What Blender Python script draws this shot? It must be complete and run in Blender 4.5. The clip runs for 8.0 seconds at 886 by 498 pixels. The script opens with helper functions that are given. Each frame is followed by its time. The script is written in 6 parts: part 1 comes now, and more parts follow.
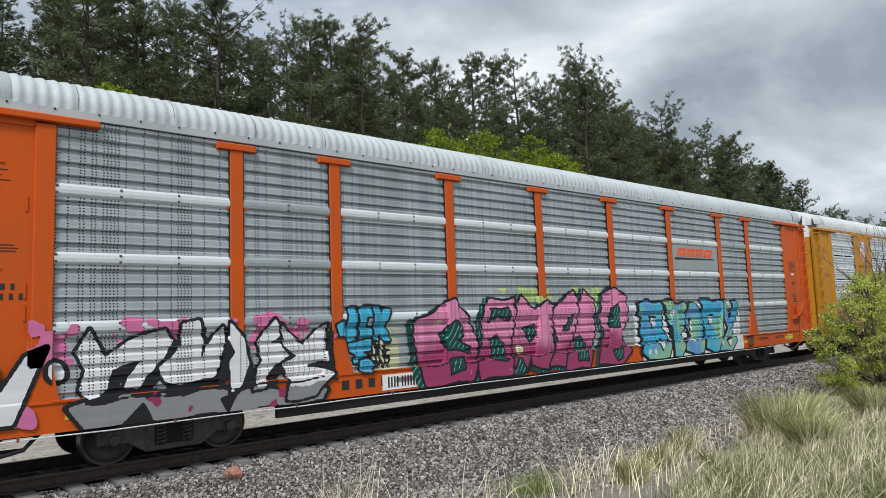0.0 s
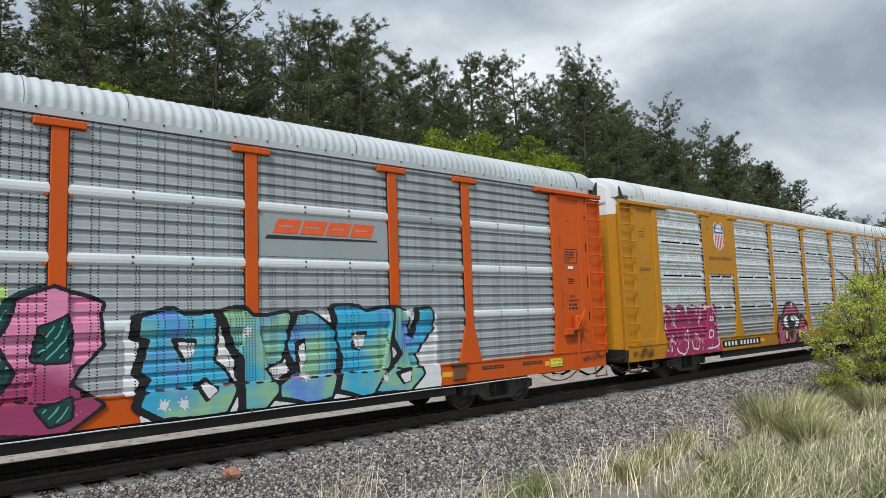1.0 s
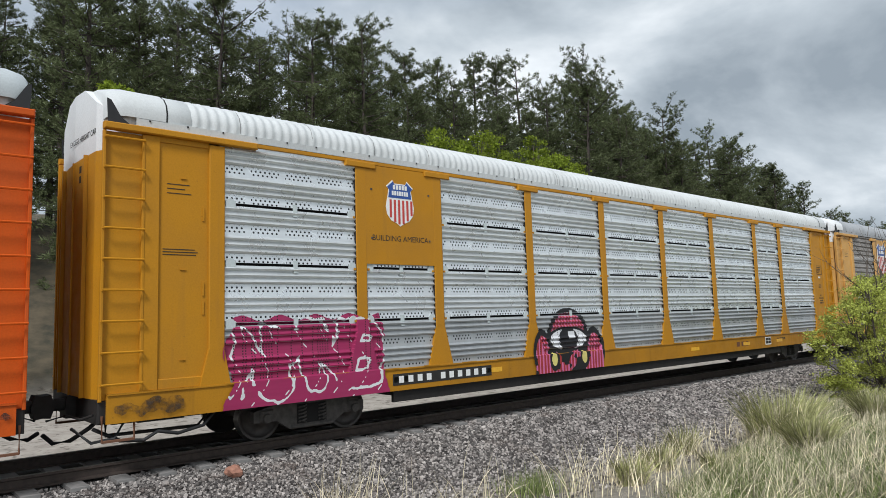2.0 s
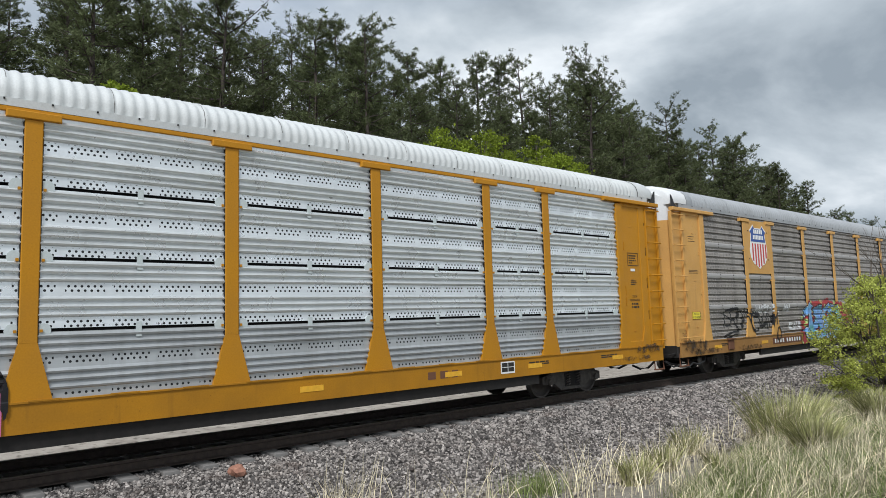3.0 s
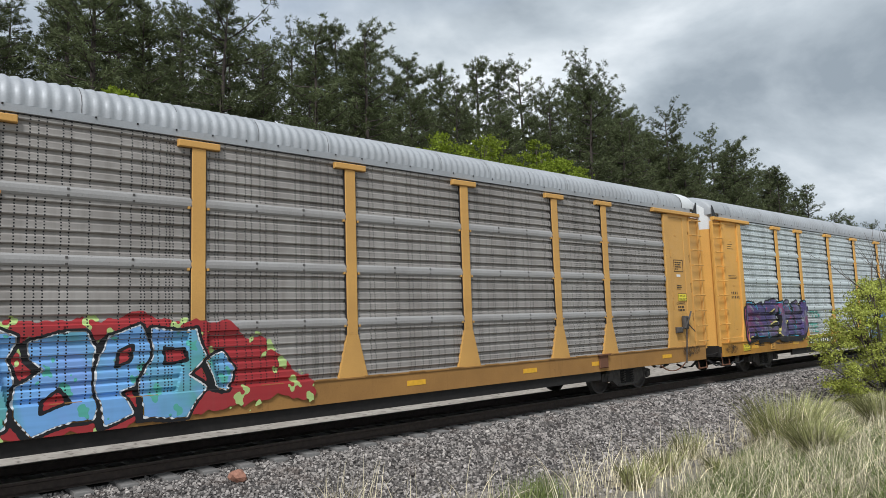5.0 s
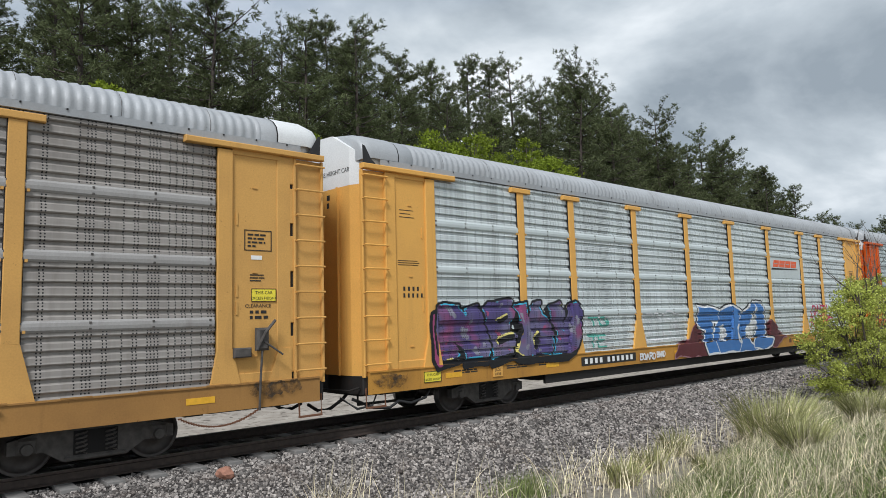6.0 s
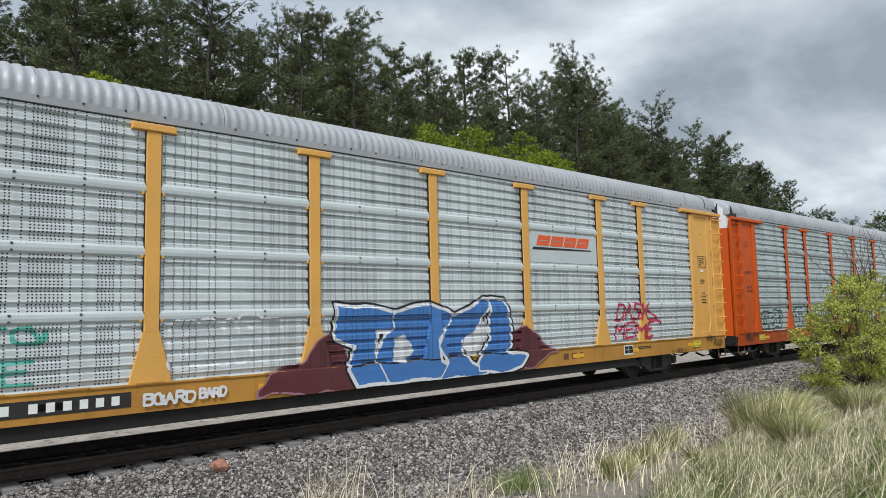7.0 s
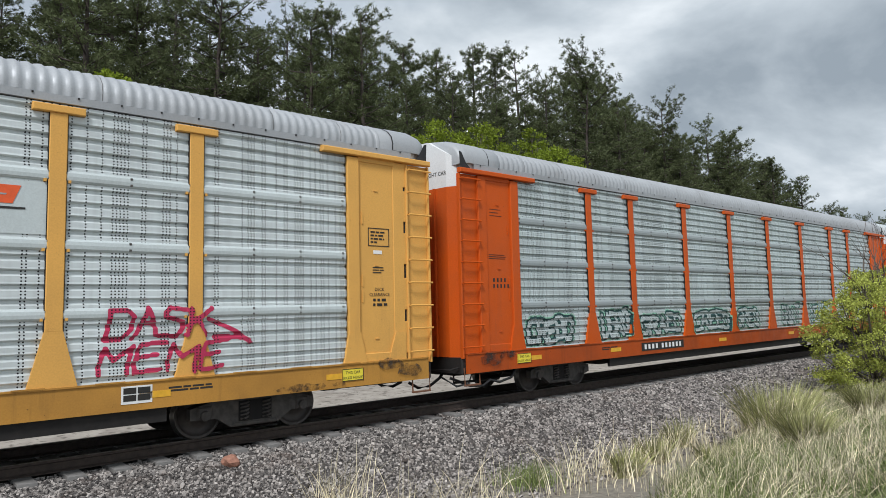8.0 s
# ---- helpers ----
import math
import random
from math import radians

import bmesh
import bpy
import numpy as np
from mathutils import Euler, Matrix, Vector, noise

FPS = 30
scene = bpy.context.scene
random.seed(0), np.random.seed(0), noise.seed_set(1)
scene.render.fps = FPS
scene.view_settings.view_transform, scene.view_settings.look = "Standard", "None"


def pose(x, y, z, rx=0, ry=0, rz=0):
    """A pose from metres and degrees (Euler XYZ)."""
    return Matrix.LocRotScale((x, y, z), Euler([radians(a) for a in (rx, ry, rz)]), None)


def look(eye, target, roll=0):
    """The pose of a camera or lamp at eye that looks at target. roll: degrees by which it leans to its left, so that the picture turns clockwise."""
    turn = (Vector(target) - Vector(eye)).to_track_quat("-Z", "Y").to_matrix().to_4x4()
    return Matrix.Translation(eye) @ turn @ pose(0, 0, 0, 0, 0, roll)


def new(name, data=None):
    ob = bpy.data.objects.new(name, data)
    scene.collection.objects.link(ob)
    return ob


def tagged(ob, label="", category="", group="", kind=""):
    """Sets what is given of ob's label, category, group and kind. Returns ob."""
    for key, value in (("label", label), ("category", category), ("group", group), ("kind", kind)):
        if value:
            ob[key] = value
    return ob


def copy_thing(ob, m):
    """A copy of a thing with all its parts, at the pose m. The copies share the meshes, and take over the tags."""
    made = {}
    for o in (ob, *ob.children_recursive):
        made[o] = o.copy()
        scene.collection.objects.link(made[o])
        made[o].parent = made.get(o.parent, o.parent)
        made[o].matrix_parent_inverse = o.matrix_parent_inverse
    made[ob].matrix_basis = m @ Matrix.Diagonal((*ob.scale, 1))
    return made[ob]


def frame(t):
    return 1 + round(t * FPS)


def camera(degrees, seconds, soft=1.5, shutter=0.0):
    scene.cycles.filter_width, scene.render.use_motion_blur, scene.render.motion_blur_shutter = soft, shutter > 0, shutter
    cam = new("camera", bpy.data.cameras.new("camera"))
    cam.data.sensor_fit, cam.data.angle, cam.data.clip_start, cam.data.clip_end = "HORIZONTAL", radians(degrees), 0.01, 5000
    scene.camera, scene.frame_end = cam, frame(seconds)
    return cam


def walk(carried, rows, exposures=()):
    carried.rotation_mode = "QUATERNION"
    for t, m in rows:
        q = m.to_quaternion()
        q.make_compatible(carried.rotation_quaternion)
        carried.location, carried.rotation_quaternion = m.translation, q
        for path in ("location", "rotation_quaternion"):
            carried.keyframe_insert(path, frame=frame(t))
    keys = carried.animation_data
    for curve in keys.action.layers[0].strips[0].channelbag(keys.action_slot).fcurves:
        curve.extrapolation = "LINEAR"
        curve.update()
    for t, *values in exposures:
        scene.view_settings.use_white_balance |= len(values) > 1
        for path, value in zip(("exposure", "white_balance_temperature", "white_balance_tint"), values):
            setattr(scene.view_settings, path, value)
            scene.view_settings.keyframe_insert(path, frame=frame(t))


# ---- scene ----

# ---- camera: z = 0 is the rail head, x runs along the track, the train rolls towards -x ----
cam = camera(66.07, 8.0, soft=0.65)
EYE = Vector((0.0, 0.0, 2.05))


def aim(yaw, pitch, roll):
    y, p = radians(yaw), radians(pitch)
    way = Vector((math.sin(y) * math.cos(p), math.cos(y) * math.cos(p), math.sin(p)))
    return look(EYE, EYE + 10 * way, -roll)


walk(cam, [
    (0.0, aim(41.026, 5.679, 2.063)), (0.5, aim(41.145, 5.670, 2.058)), (1.0, aim(41.156, 5.698, 2.068)),
    (1.5, aim(41.106, 5.700, 1.858)), (3.0, aim(40.702, 5.672, 1.713)), (3.5, aim(40.574, 5.770, 1.807)),
    (4.0, aim(40.498, 5.930, 1.892)), (4.5, aim(40.500, 6.064, 1.887)), (6.0, aim(41.558, 5.813, 1.594)),
    (6.5, aim(41.899, 5.531, 1.391)), (7.0, aim(41.908, 5.264, 1.332)), (7.5, aim(41.600, 5.068, 1.314)),
    (8.0, aim(41.121, 4.999, 1.320))])

# ---- sky and sun: a bright broken overcast ----
SUN_AZ, SUN_EL = 235.0, 48.0          # compass angle of the sun from +y towards +x
world = bpy.data.worlds.new("world")
scene.world = world
world.use_nodes = True
wt = world.node_tree
wt.nodes.clear()


def wn(kind, **sets):
    n = wt.nodes.new(kind)
    for k, v in sets.items():
        n.inputs[k].default_value = v
    return n


w_out = wn("ShaderNodeOutputWorld")
w_bg = wn("ShaderNodeBackground", Strength=1.0)
w_sky = wt.nodes.new("ShaderNodeTexSky")
w_sky.sky_type, w_sky.sun_disc = "NISHITA", False
w_sky.sun_elevation, w_sky.sun_rotation = radians(SUN_EL), radians(SUN_AZ)
w_dim = wt.nodes.new("ShaderNodeVectorMath")
w_dim.operation = "SCALE"
w_dim.inputs["Scale"].default_value = 0.10
wt.links.new(w_sky.outputs[0], w_dim.inputs[0])
w_tc = wn("ShaderNodeTexCoord")
w_sep = wn("ShaderNodeSeparateXYZ")
wt.links.new(w_tc.outputs["Generated"], w_sep.inputs[0])
w_z = wt.nodes.new("ShaderNodeMath")
w_z.operation = "MAXIMUM"
w_z.inputs[1].default_value = 0.0
wt.links.new(w_sep.outputs[2], w_z.inputs[0])
w_za = wt.nodes.new("ShaderNodeMath")
w_za.inputs[1].default_value = 0.30
wt.links.new(w_z.outputs[0], w_za.inputs[0])
w_div = wt.nodes.new("ShaderNodeVectorMath")
w_div.operation = "DIVIDE"
w_cmb = wn("ShaderNodeCombineXYZ")
for i in range(3):
    wt.links.new(w_za.outputs[0], w_cmb.inputs[i])
wt.links.new(w_tc.outputs["Generated"], w_div.inputs[0])
wt.links.new(w_cmb.outputs[0], w_div.inputs[1])
w_map = wn("ShaderNodeMapping", Location=(0.35, 0.9, 0.0))
wt.links.new(w_div.outputs[0], w_map.inputs[0])
w_n1 = wn("ShaderNodeTexNoise", Scale=1.5, Detail=9.0, Roughness=0.53, Distortion=0.25)
w_n2 = wn("ShaderNodeTexNoise", Scale=0.55, Detail=5.0, Roughness=0.5)
wt.links.new(w_map.outputs[0], w_n1.inputs["Vector"])
wt.links.new(w_map.outputs[0], w_n2.inputs["Vector"])
w_r1 = wn("ShaderNodeValToRGB")
w_r1.color_ramp.elements[0].position, w_r1.color_ramp.elements[0].color = 0.36, (0.29, 0.335, 0.375, 1)
w_r1.color_ramp.elements[1].position, w_r1.color_ramp.elements[1].color = 0.68, (0.88, 0.91, 0.92, 1)
e_mid = w_r1.color_ramp.elements.new(0.5)
e_mid.color = (0.50, 0.55, 0.585, 1)
wt.links.new(w_n1.outputs["Fac"], w_r1.inputs[0])
w_r2 = wn("ShaderNodeValToRGB")
w_r2.color_ramp.elements[0].position, w_r2.color_ramp.elements[0].color = 0.60, (1, 1, 1, 1)
w_r2.color_ramp.elements[1].position, w_r2.color_ramp.elements[1].color = 0.72, (0.35, 0.35, 0.35, 1)
wt.links.new(w_n2.outputs["Fac"], w_r2.inputs[0])
w_mix = wt.nodes.new("ShaderNodeMix")
w_mix.data_type = "RGBA"
wt.links.new(w_r2.outputs[0], w_mix.inputs[0])
wt.links.new(w_dim.outputs[0], w_mix.inputs[6])
wt.links.new(w_r1.outputs[0], w_mix.inputs[7])
wt.links.new(w_mix.outputs[2], w_bg.inputs[0])
wt.links.new(w_bg.outputs[0], w_out.inputs[0])

sun_data = bpy.data.lights.new("sun", "SUN")
sun_data.energy, sun_data.angle, sun_data.color = 2.7, radians(14), (1.0, 0.985, 0.965)
sun = new("sun", sun_data)
sa, se = radians(SUN_AZ), radians(SUN_EL)
sun.matrix_world = look((60 * math.sin(sa), 60 * math.cos(sa), 60), (60 * math.sin(sa) - math.sin(sa) * math.cos(se), 60 * math.cos(sa) - math.cos(sa) * math.cos(se), 60 - math.sin(se)))
scene.view_settings.exposure = 0.2
scene.view_settings.use_white_balance = True
scene.view_settings.white_balance_temperature = 6250


# ---- materials ----
class Nodes:
    """A material's node tree with short calls."""

    def __init__(self, name, rough=0.6, metal=0.0):
        self.m = bpy.data.materials.new(name)
        self.m.use_nodes = True
        self.t = self.m.node_tree
        self.b = self.t.nodes["Principled BSDF"]
        self.b.inputs["Roughness"].default_value = rough
        self.b.inputs["Metallic"].default_value = metal
        self.tc = self.t.nodes.new("ShaderNodeTexCoord").outputs["Object"]

    def put(self, sock, v):
        if isinstance(v, bpy.types.NodeSocket):
            self.t.links.new(v, sock)
        elif isinstance(v, tuple) and len(v) == 3 and sock.type == "RGBA":
            sock.default_value = (*v, 1)
        else:
            sock.default_value = v

    def math(self, op, a, b=0.0, c=0.0):
        n = self.t.nodes.new("ShaderNodeMath")
        n.operation = op
        for i, v in enumerate((a, b, c)):
            self.put(n.inputs[i], v)
        return n.outputs[0]

    def scaled(self, s, vec=None):
        n = self.t.nodes.new("ShaderNodeMapping")
        self.put(n.inputs["Vector"], vec or self.tc)
        n.inputs["Scale"].default_value = s
        return n.outputs[0]

    def noise(self, scale, detail=4.0, vec=None, rough=0.55):
        n = self.t.nodes.new("ShaderNodeTexNoise")
        self.put(n.inputs["Vector"], vec or self.tc)
        n.inputs["Scale"].default_value, n.inputs["Detail"].default_value, n.inputs["Roughness"].default_value = scale, detail, rough
        return n.outputs["Fac"]

    def ramp(self, fac, lo, hi, a=0.0, b=1.0):
        n = self.t.nodes.new("ShaderNodeMapRange")
        n.clamp = True
        self.put(n.inputs[0], fac)
        for i, v in enumerate((lo, hi, a, b)):
            n.inputs[i + 1].default_value = v
        return n.outputs[0]

    def mix(self, fac, a, b, blend="MIX"):
        n = self.t.nodes.new("ShaderNodeMix")
        n.data_type, n.blend_type = "RGBA", blend
        self.put(n.inputs[0], fac)
        self.put(n.inputs[6], a)
        self.put(n.inputs[7], b)
        return n.outputs[2]

    def xyz(self, vec=None):
        n = self.t.nodes.new("ShaderNodeSeparateXYZ")
        self.put(n.inputs[0], vec or self.tc)
        return n.outputs

    def bump(self, h, strength=0.3, dist=0.01):
        n = self.t.nodes.new("ShaderNodeBump")
        n.inputs["Strength"].default_value, n.inputs["Distance"].default_value = strength, dist
        self.put(n.inputs["Height"], h)
        self.t.links.new(n.outputs[0], self.b.inputs["Normal"])

    def color(self, c):
        self.put(self.b.inputs["Base Color"], c)
        return self.m


def paint(name, col, dirt=(0.10, 0.075, 0.055), rough=0.5, wear=0.35, streak=True, metal=0.0):
    """Weathered paint on steel: blotches, vertical run-off streaks, fine grain."""
    n = Nodes(name, rough, metal)
    n.b.inputs["Specular IOR Level"].default_value = 0.2
    blot = n.ramp(n.noise(0.9, 5), 0.42, 0.75)
    run = n.ramp(n.noise(1.0, 4, n.scaled((5.0, 5.0, 0.35))), 0.60, 0.9)
    speck = n.ramp(n.noise(13, 6, rough=0.7), 0.64, 0.72)
    fine = n.ramp(n.noise(38, 3), 0.3, 0.7, 0.93, 1.05)
    c = n.mix(n.math("MULTIPLY", blot, wear * 0.55), col, dirt)
    if streak:
        c = n.mix(n.math("MULTIPLY", run, wear), c, dirt)
    c = n.mix(n.math("MULTIPLY", speck, wear * 1.3), c, (dirt[0] * 0.5, dirt[1] * 0.45, dirt[2] * 0.4))
    c = n.mix(1.0, c, n.mix(0.0, fine, fine), "MULTIPLY")
    n.put(n.b.inputs["Roughness"], n.ramp(n.noise(4, 4), 0.3, 0.7, rough - 0.1, rough + 0.15))
    n.bump(n.noise(25, 3), 0.08, 0.004)
    return n.color(c)


def plain(name, col, rough=0.6, metal=0.0, var=0.15, scale=12):
    n = Nodes(name, rough, metal)
    v = n.ramp(n.noise(scale, 4), 0.3, 0.7, 1 - var, 1 + var)
    c = n.mix(1.0, col, n.mix(0.0, v, v), "MULTIPLY")
    n.bump(n.noise(scale * 3, 3), 0.15, 0.006)
    return n.color(c)


def perforated(name, col, kind, rough=0.42, metal=0.25, grime=0.3, dirt=(0.12, 0.11, 0.10), fade=None, rise=None):
    """Pressed side sheet: zinc or painted, with punched holes drawn as dark dots in columns (kind 1) or staggered rows
    (kind 2).
    """
    n = Nodes(name, rough, metal)
    x, y, z = n.xyz()
    if kind == 1:
        pu, pz, rad = 0.052, 0.046, 0.0122
        cell = n.math("FLOOR", n.math("DIVIDE", x, pu))
        wnode = n.t.nodes.new("ShaderNodeTexWhiteNoise")
        wnode.noise_dimensions = "1D"
        n.put(wnode.inputs["W"], cell)
        keep = n.math("GREATER_THAN", wnode.outputs["Value"], 0.56)
        fu = n.math("SUBTRACT", n.math("FRACT", n.math("DIVIDE", x, pu)), 0.5)
    else:
        pu, pz, rad = 0.085, 0.062, 0.0185
        row = n.math("FLOOR", n.math("DIVIDE", z, pz))
        odd = n.math("MULTIPLY", n.math("MODULO", row, 2.0), 0.5)
        fu = n.math("SUBTRACT", n.math("FRACT", n.math("ADD", n.math("DIVIDE", x, pu), odd)), 0.5)
        band = n.math("FRACT", n.math("DIVIDE", n.math("SUBTRACT", z, 1.06), 0.4975))
        keep = n.math("LESS_THAN", band, 0.26)
        gap = n.math("LESS_THAN", n.math("FRACT", n.math("DIVIDE", x, 0.64)), 0.82)
        keep = n.math("MULTIPLY", keep, gap)
    fz = n.math("SUBTRACT", n.math("FRACT", n.math("DIVIDE", z, pz)), 0.5)
    du, dz = n.math("MULTIPLY", fu, pu), n.math("MULTIPLY", fz, pz)
    d = n.math("SQRT", n.math("ADD", n.math("MULTIPLY", du, du), n.math("MULTIPLY", dz, dz)))
    keep = n.math("MULTIPLY", keep, n.math("GREATER_THAN", z, 1.11))
    keep = n.math("MULTIPLY", keep, n.math("LESS_THAN", n.math("ABSOLUTE", x), 12.02))
    n.b.inputs["Specular IOR Level"].default_value = 0.3
    dark_dot = n.math("MULTIPLY", n.math("LESS_THAN", d, rad), keep)
    blot = n.ramp(n.noise(0.7, 5), 0.35, 0.75)
    run = n.ramp(n.noise(1.0, 5, n.scaled((9.0, 9.0, 0.5))), 0.45, 0.8)
    smear = n.ramp(n.noise(1.0, 4, n.scaled((0.6, 0.6, 9.0))), 0.35, 0.7, 0.9, 1.07)
    if fade:                                     # soft sprayed blends between two or three colours
        col = n.mix(n.ramp(n.noise(0.9, 2), 0.45, 0.62), col, fade[0])
        col = n.mix(n.ramp(n.noise(1.3, 2, n.scaled((1.0, 1.0, 1.3))), 0.52, 0.68), col, fade[1])
    if rise:                                     # a second colour that takes over below a height
        col = n.mix(n.ramp(n.math("ADD", z, n.math("MULTIPLY", n.noise(1.1, 2), 0.8)), rise[0], rise[1]), rise[2], col)
    c = n.mix(n.math("MULTIPLY", blot, grime), col, dirt)
    c = n.mix(n.math("MULTIPLY", run, grime * 0.8), c, dirt)
    c = n.mix(1.0, c, n.mix(0.0, smear, smear), "MULTIPLY")
    # the holes are not cut: their darkness is near-black in the base colour
    c = n.mix(dark_dot, c, (0.012, 0.012, 0.013))
    n.put(n.b.inputs["Metallic"], n.math("MULTIPLY", n.math("SUBTRACT", 1.0, dark_dot), metal))
    n.put(n.b.inputs["Roughness"], n.ramp(n.noise(3, 4), 0.3, 0.7, rough - 0.08, rough + 0.14))
    return n.color(c)


def leaf(name, col, var=0.35, trans=0.25):
    n = Nodes(name, 0.7)
    n.b.inputs["Specular IOR Level"].default_value = 0.15
    geo = n.t.nodes.new("ShaderNodeNewGeometry")
    v = n.ramp(geo.outputs["Random Per Island"], 0, 1, 1 - var, 1 + var)
    w = n.math("MULTIPLY", n.ramp(n.noise(0.5, 3), 0.3, 0.7, 0.8, 1.2), n.ramp(n.noise(3.0, 2), 0.3, 0.7, 0.72, 1.28))
    info = n.t.nodes.new("ShaderNodeObjectInfo")
    o = n.ramp(info.outputs["Random"], 0, 1, 0.82, 1.18)
    f = n.math("MULTIPLY", n.math("MULTIPLY", v, w), o)
    n.b.inputs["Subsurface Weight"].default_value = 0.0
    c = n.mix(1.0, col, n.mix(0.0, f, f), "MULTIPLY")
    m = n.color(c)
    tr = n.t.nodes.new("ShaderNodeBsdfTranslucent")
    n.put(tr.inputs[0], c)
    ms = n.t.nodes.new("ShaderNodeMixShader")
    ms.inputs[0].default_value = trans
    n.t.links.new(n.b.outputs[0], ms.inputs[1])
    n.t.links.new(tr.outputs[0], ms.inputs[2])
    n.t.links.new(ms.outputs[0], n.t.nodes["Material Output"].inputs[0])
    return m


ORANGE = paint("orange_paint", (0.56, 0.088, 0.007), wear=0.34)
YELLOW = paint("yellow_paint", (0.48, 0.215, 0.011), wear=0.30)
FADED = paint("faded_yellow_paint", (0.61, 0.34, 0.10), dirt=(0.16, 0.085, 0.045), wear=0.42)
RUST_SILL = paint("rust_stained_yellow", (0.36, 0.19, 0.06), dirt=(0.09, 0.045, 0.025), wear=0.6)
ORANGE_SILL = paint("grimy_orange_sill", (0.44, 0.075, 0.010), dirt=(0.05, 0.03, 0.02), wear=0.75)
BUFF_SILL = paint("grimy_buff_sill", (0.50, 0.25, 0.05), dirt=(0.10, 0.05, 0.025), wear=0.7)
YELLOW_SILL = paint("grimy_yellow_sill", (0.44, 0.20, 0.012), dirt=(0.07, 0.04, 0.02), wear=0.6)
BUFF = paint("buff_yellow_paint", (0.72, 0.385, 0.095), wear=0.26)
WHITE_END = paint("white_end_paint", (0.70, 0.71, 0.71), wear=0.18)
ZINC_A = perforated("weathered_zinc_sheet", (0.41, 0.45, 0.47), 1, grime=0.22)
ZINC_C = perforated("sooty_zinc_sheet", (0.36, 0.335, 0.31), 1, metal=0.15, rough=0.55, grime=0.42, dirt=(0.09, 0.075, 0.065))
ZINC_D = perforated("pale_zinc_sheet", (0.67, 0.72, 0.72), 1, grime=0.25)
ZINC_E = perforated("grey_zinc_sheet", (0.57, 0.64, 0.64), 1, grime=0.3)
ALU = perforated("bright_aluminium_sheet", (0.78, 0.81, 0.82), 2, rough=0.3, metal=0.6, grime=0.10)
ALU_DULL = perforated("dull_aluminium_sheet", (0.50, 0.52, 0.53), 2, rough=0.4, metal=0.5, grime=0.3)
BAND_WHITE = paint("pale_band_sheet", (0.62, 0.66, 0.67), wear=0.16)
BAND_A = paint("grey_band_sheet", (0.31, 0.345, 0.35), wear=0.2)
BAND_C = paint("sooty_band_sheet", (0.34, 0.33, 0.32), wear=0.4)
BAND_D = paint("zinc_band_sheet", (0.52, 0.57, 0.57), wear=0.18)
ROOF_A = paint("pale_roof_sheet", (0.50, 0.54, 0.55), wear=0.30, rough=0.55, metal=0.05)
ROOF_B = paint("white_roof_sheet", (0.60, 0.62, 0.615), wear=0.22, rough=0.45)
ROOF_C = paint("dull_roof_sheet", (0.40, 0.415, 0.43), wear=0.30, rough=0.5, metal=0.2)
RUSTY = paint("rusty_steel", (0.16, 0.075, 0.045), wear=0.5, rough=0.8)
GRIME = plain("greasy_black_steel", (0.012, 0.010, 0.009), 0.75, 0.0, 0.35, 9)
TRUCK = plain("dusty_cast_steel", (0.072, 0.065, 0.060), 0.8, 0.0, 0.35, 9)
WHEEL = plain("dark_wheel_steel", (0.058, 0.050, 0.046), 0.55, 0.4, 0.3, 7)
TREAD = plain("polished_tread_steel", (0.30, 0.29, 0.28), 0.35, 0.9, 0.1, 9)
RUBBER = plain("black_rubber", (0.015, 0.015, 0.016), 0.6)
# near-black that paints in the shade of recesses, also used for dark joints
SHADE_JOINT = plain("shade_and_joint_black", (0.012, 0.011, 0.011), 0.9)
REFLECT = plain("yellow_reflector_tape", (0.75, 0.40, 0.03), 0.35, 0.0, 0.1)
SIGN_Y = plain("yellow_sign_plate", (0.80, 0.66, 0.05), 0.45, 0.0, 0.08)
INK = plain("black_stencil_ink", (0.02, 0.018, 0.016), 0.7)
WHITE = plain("white_stencil_paint", (0.78, 0.78, 0.76), 0.6, 0.0, 0.06)
BLUE = plain("shield_blue", (0.025, 0.08, 0.30), 0.5, 0.0, 0.1)
RED = plain("shield_red", (0.50, 0.05, 0.04), 0.5, 0.0, 0.1)
LOGO_ORANGE = plain("orange_decal", (0.72, 0.10, 0.02), 0.5, 0.0, 0.1)
RAIL_SIDE = plain("rusty_rail_web", (0.055, 0.040, 0.033), 0.8, 0.0, 0.3, 14)
RAIL_TOP = plain("worn_rail_head", (0.22, 0.21, 0.20), 0.35, 0.8, 0.15, 14)
CONCRETE = plain("grey_concrete_tie", (0.21, 0.20, 0.19), 0.85, 0.0, 0.22, 7)
PINE = leaf("pine_needles", (0.112, 0.132, 0.062), 0.32, 0.25)
BARK = plain("pine_bark", (0.060, 0.047, 0.040), 0.9, 0.0, 0.4, 6)
COTTON = leaf("fresh_cottonwood_leaves", (0.215, 0.275, 0.032), 0.35, 0.4)
BUSHLEAF = leaf("shrub_leaves", (0.47, 0.51, 0.12), 0.55, 0.4)
TWIG = plain("grey_twig_bark", (0.11, 0.09, 0.075), 0.9, 0.0, 0.3, 20)
STRAW = leaf("dry_grass", (0.70, 0.62, 0.44), 0.75, 0.12)
GREEN_GRASS = leaf("green_grass", (0.20, 0.245, 0.085), 0.6, 0.2)
WEED = leaf("grey_green_weeds", (0.20, 0.245, 0.125), 0.4, 0.2)
YUCCA = leaf("bunchgrass_leaves", (0.34, 0.34, 0.15), 0.55, 0.1)


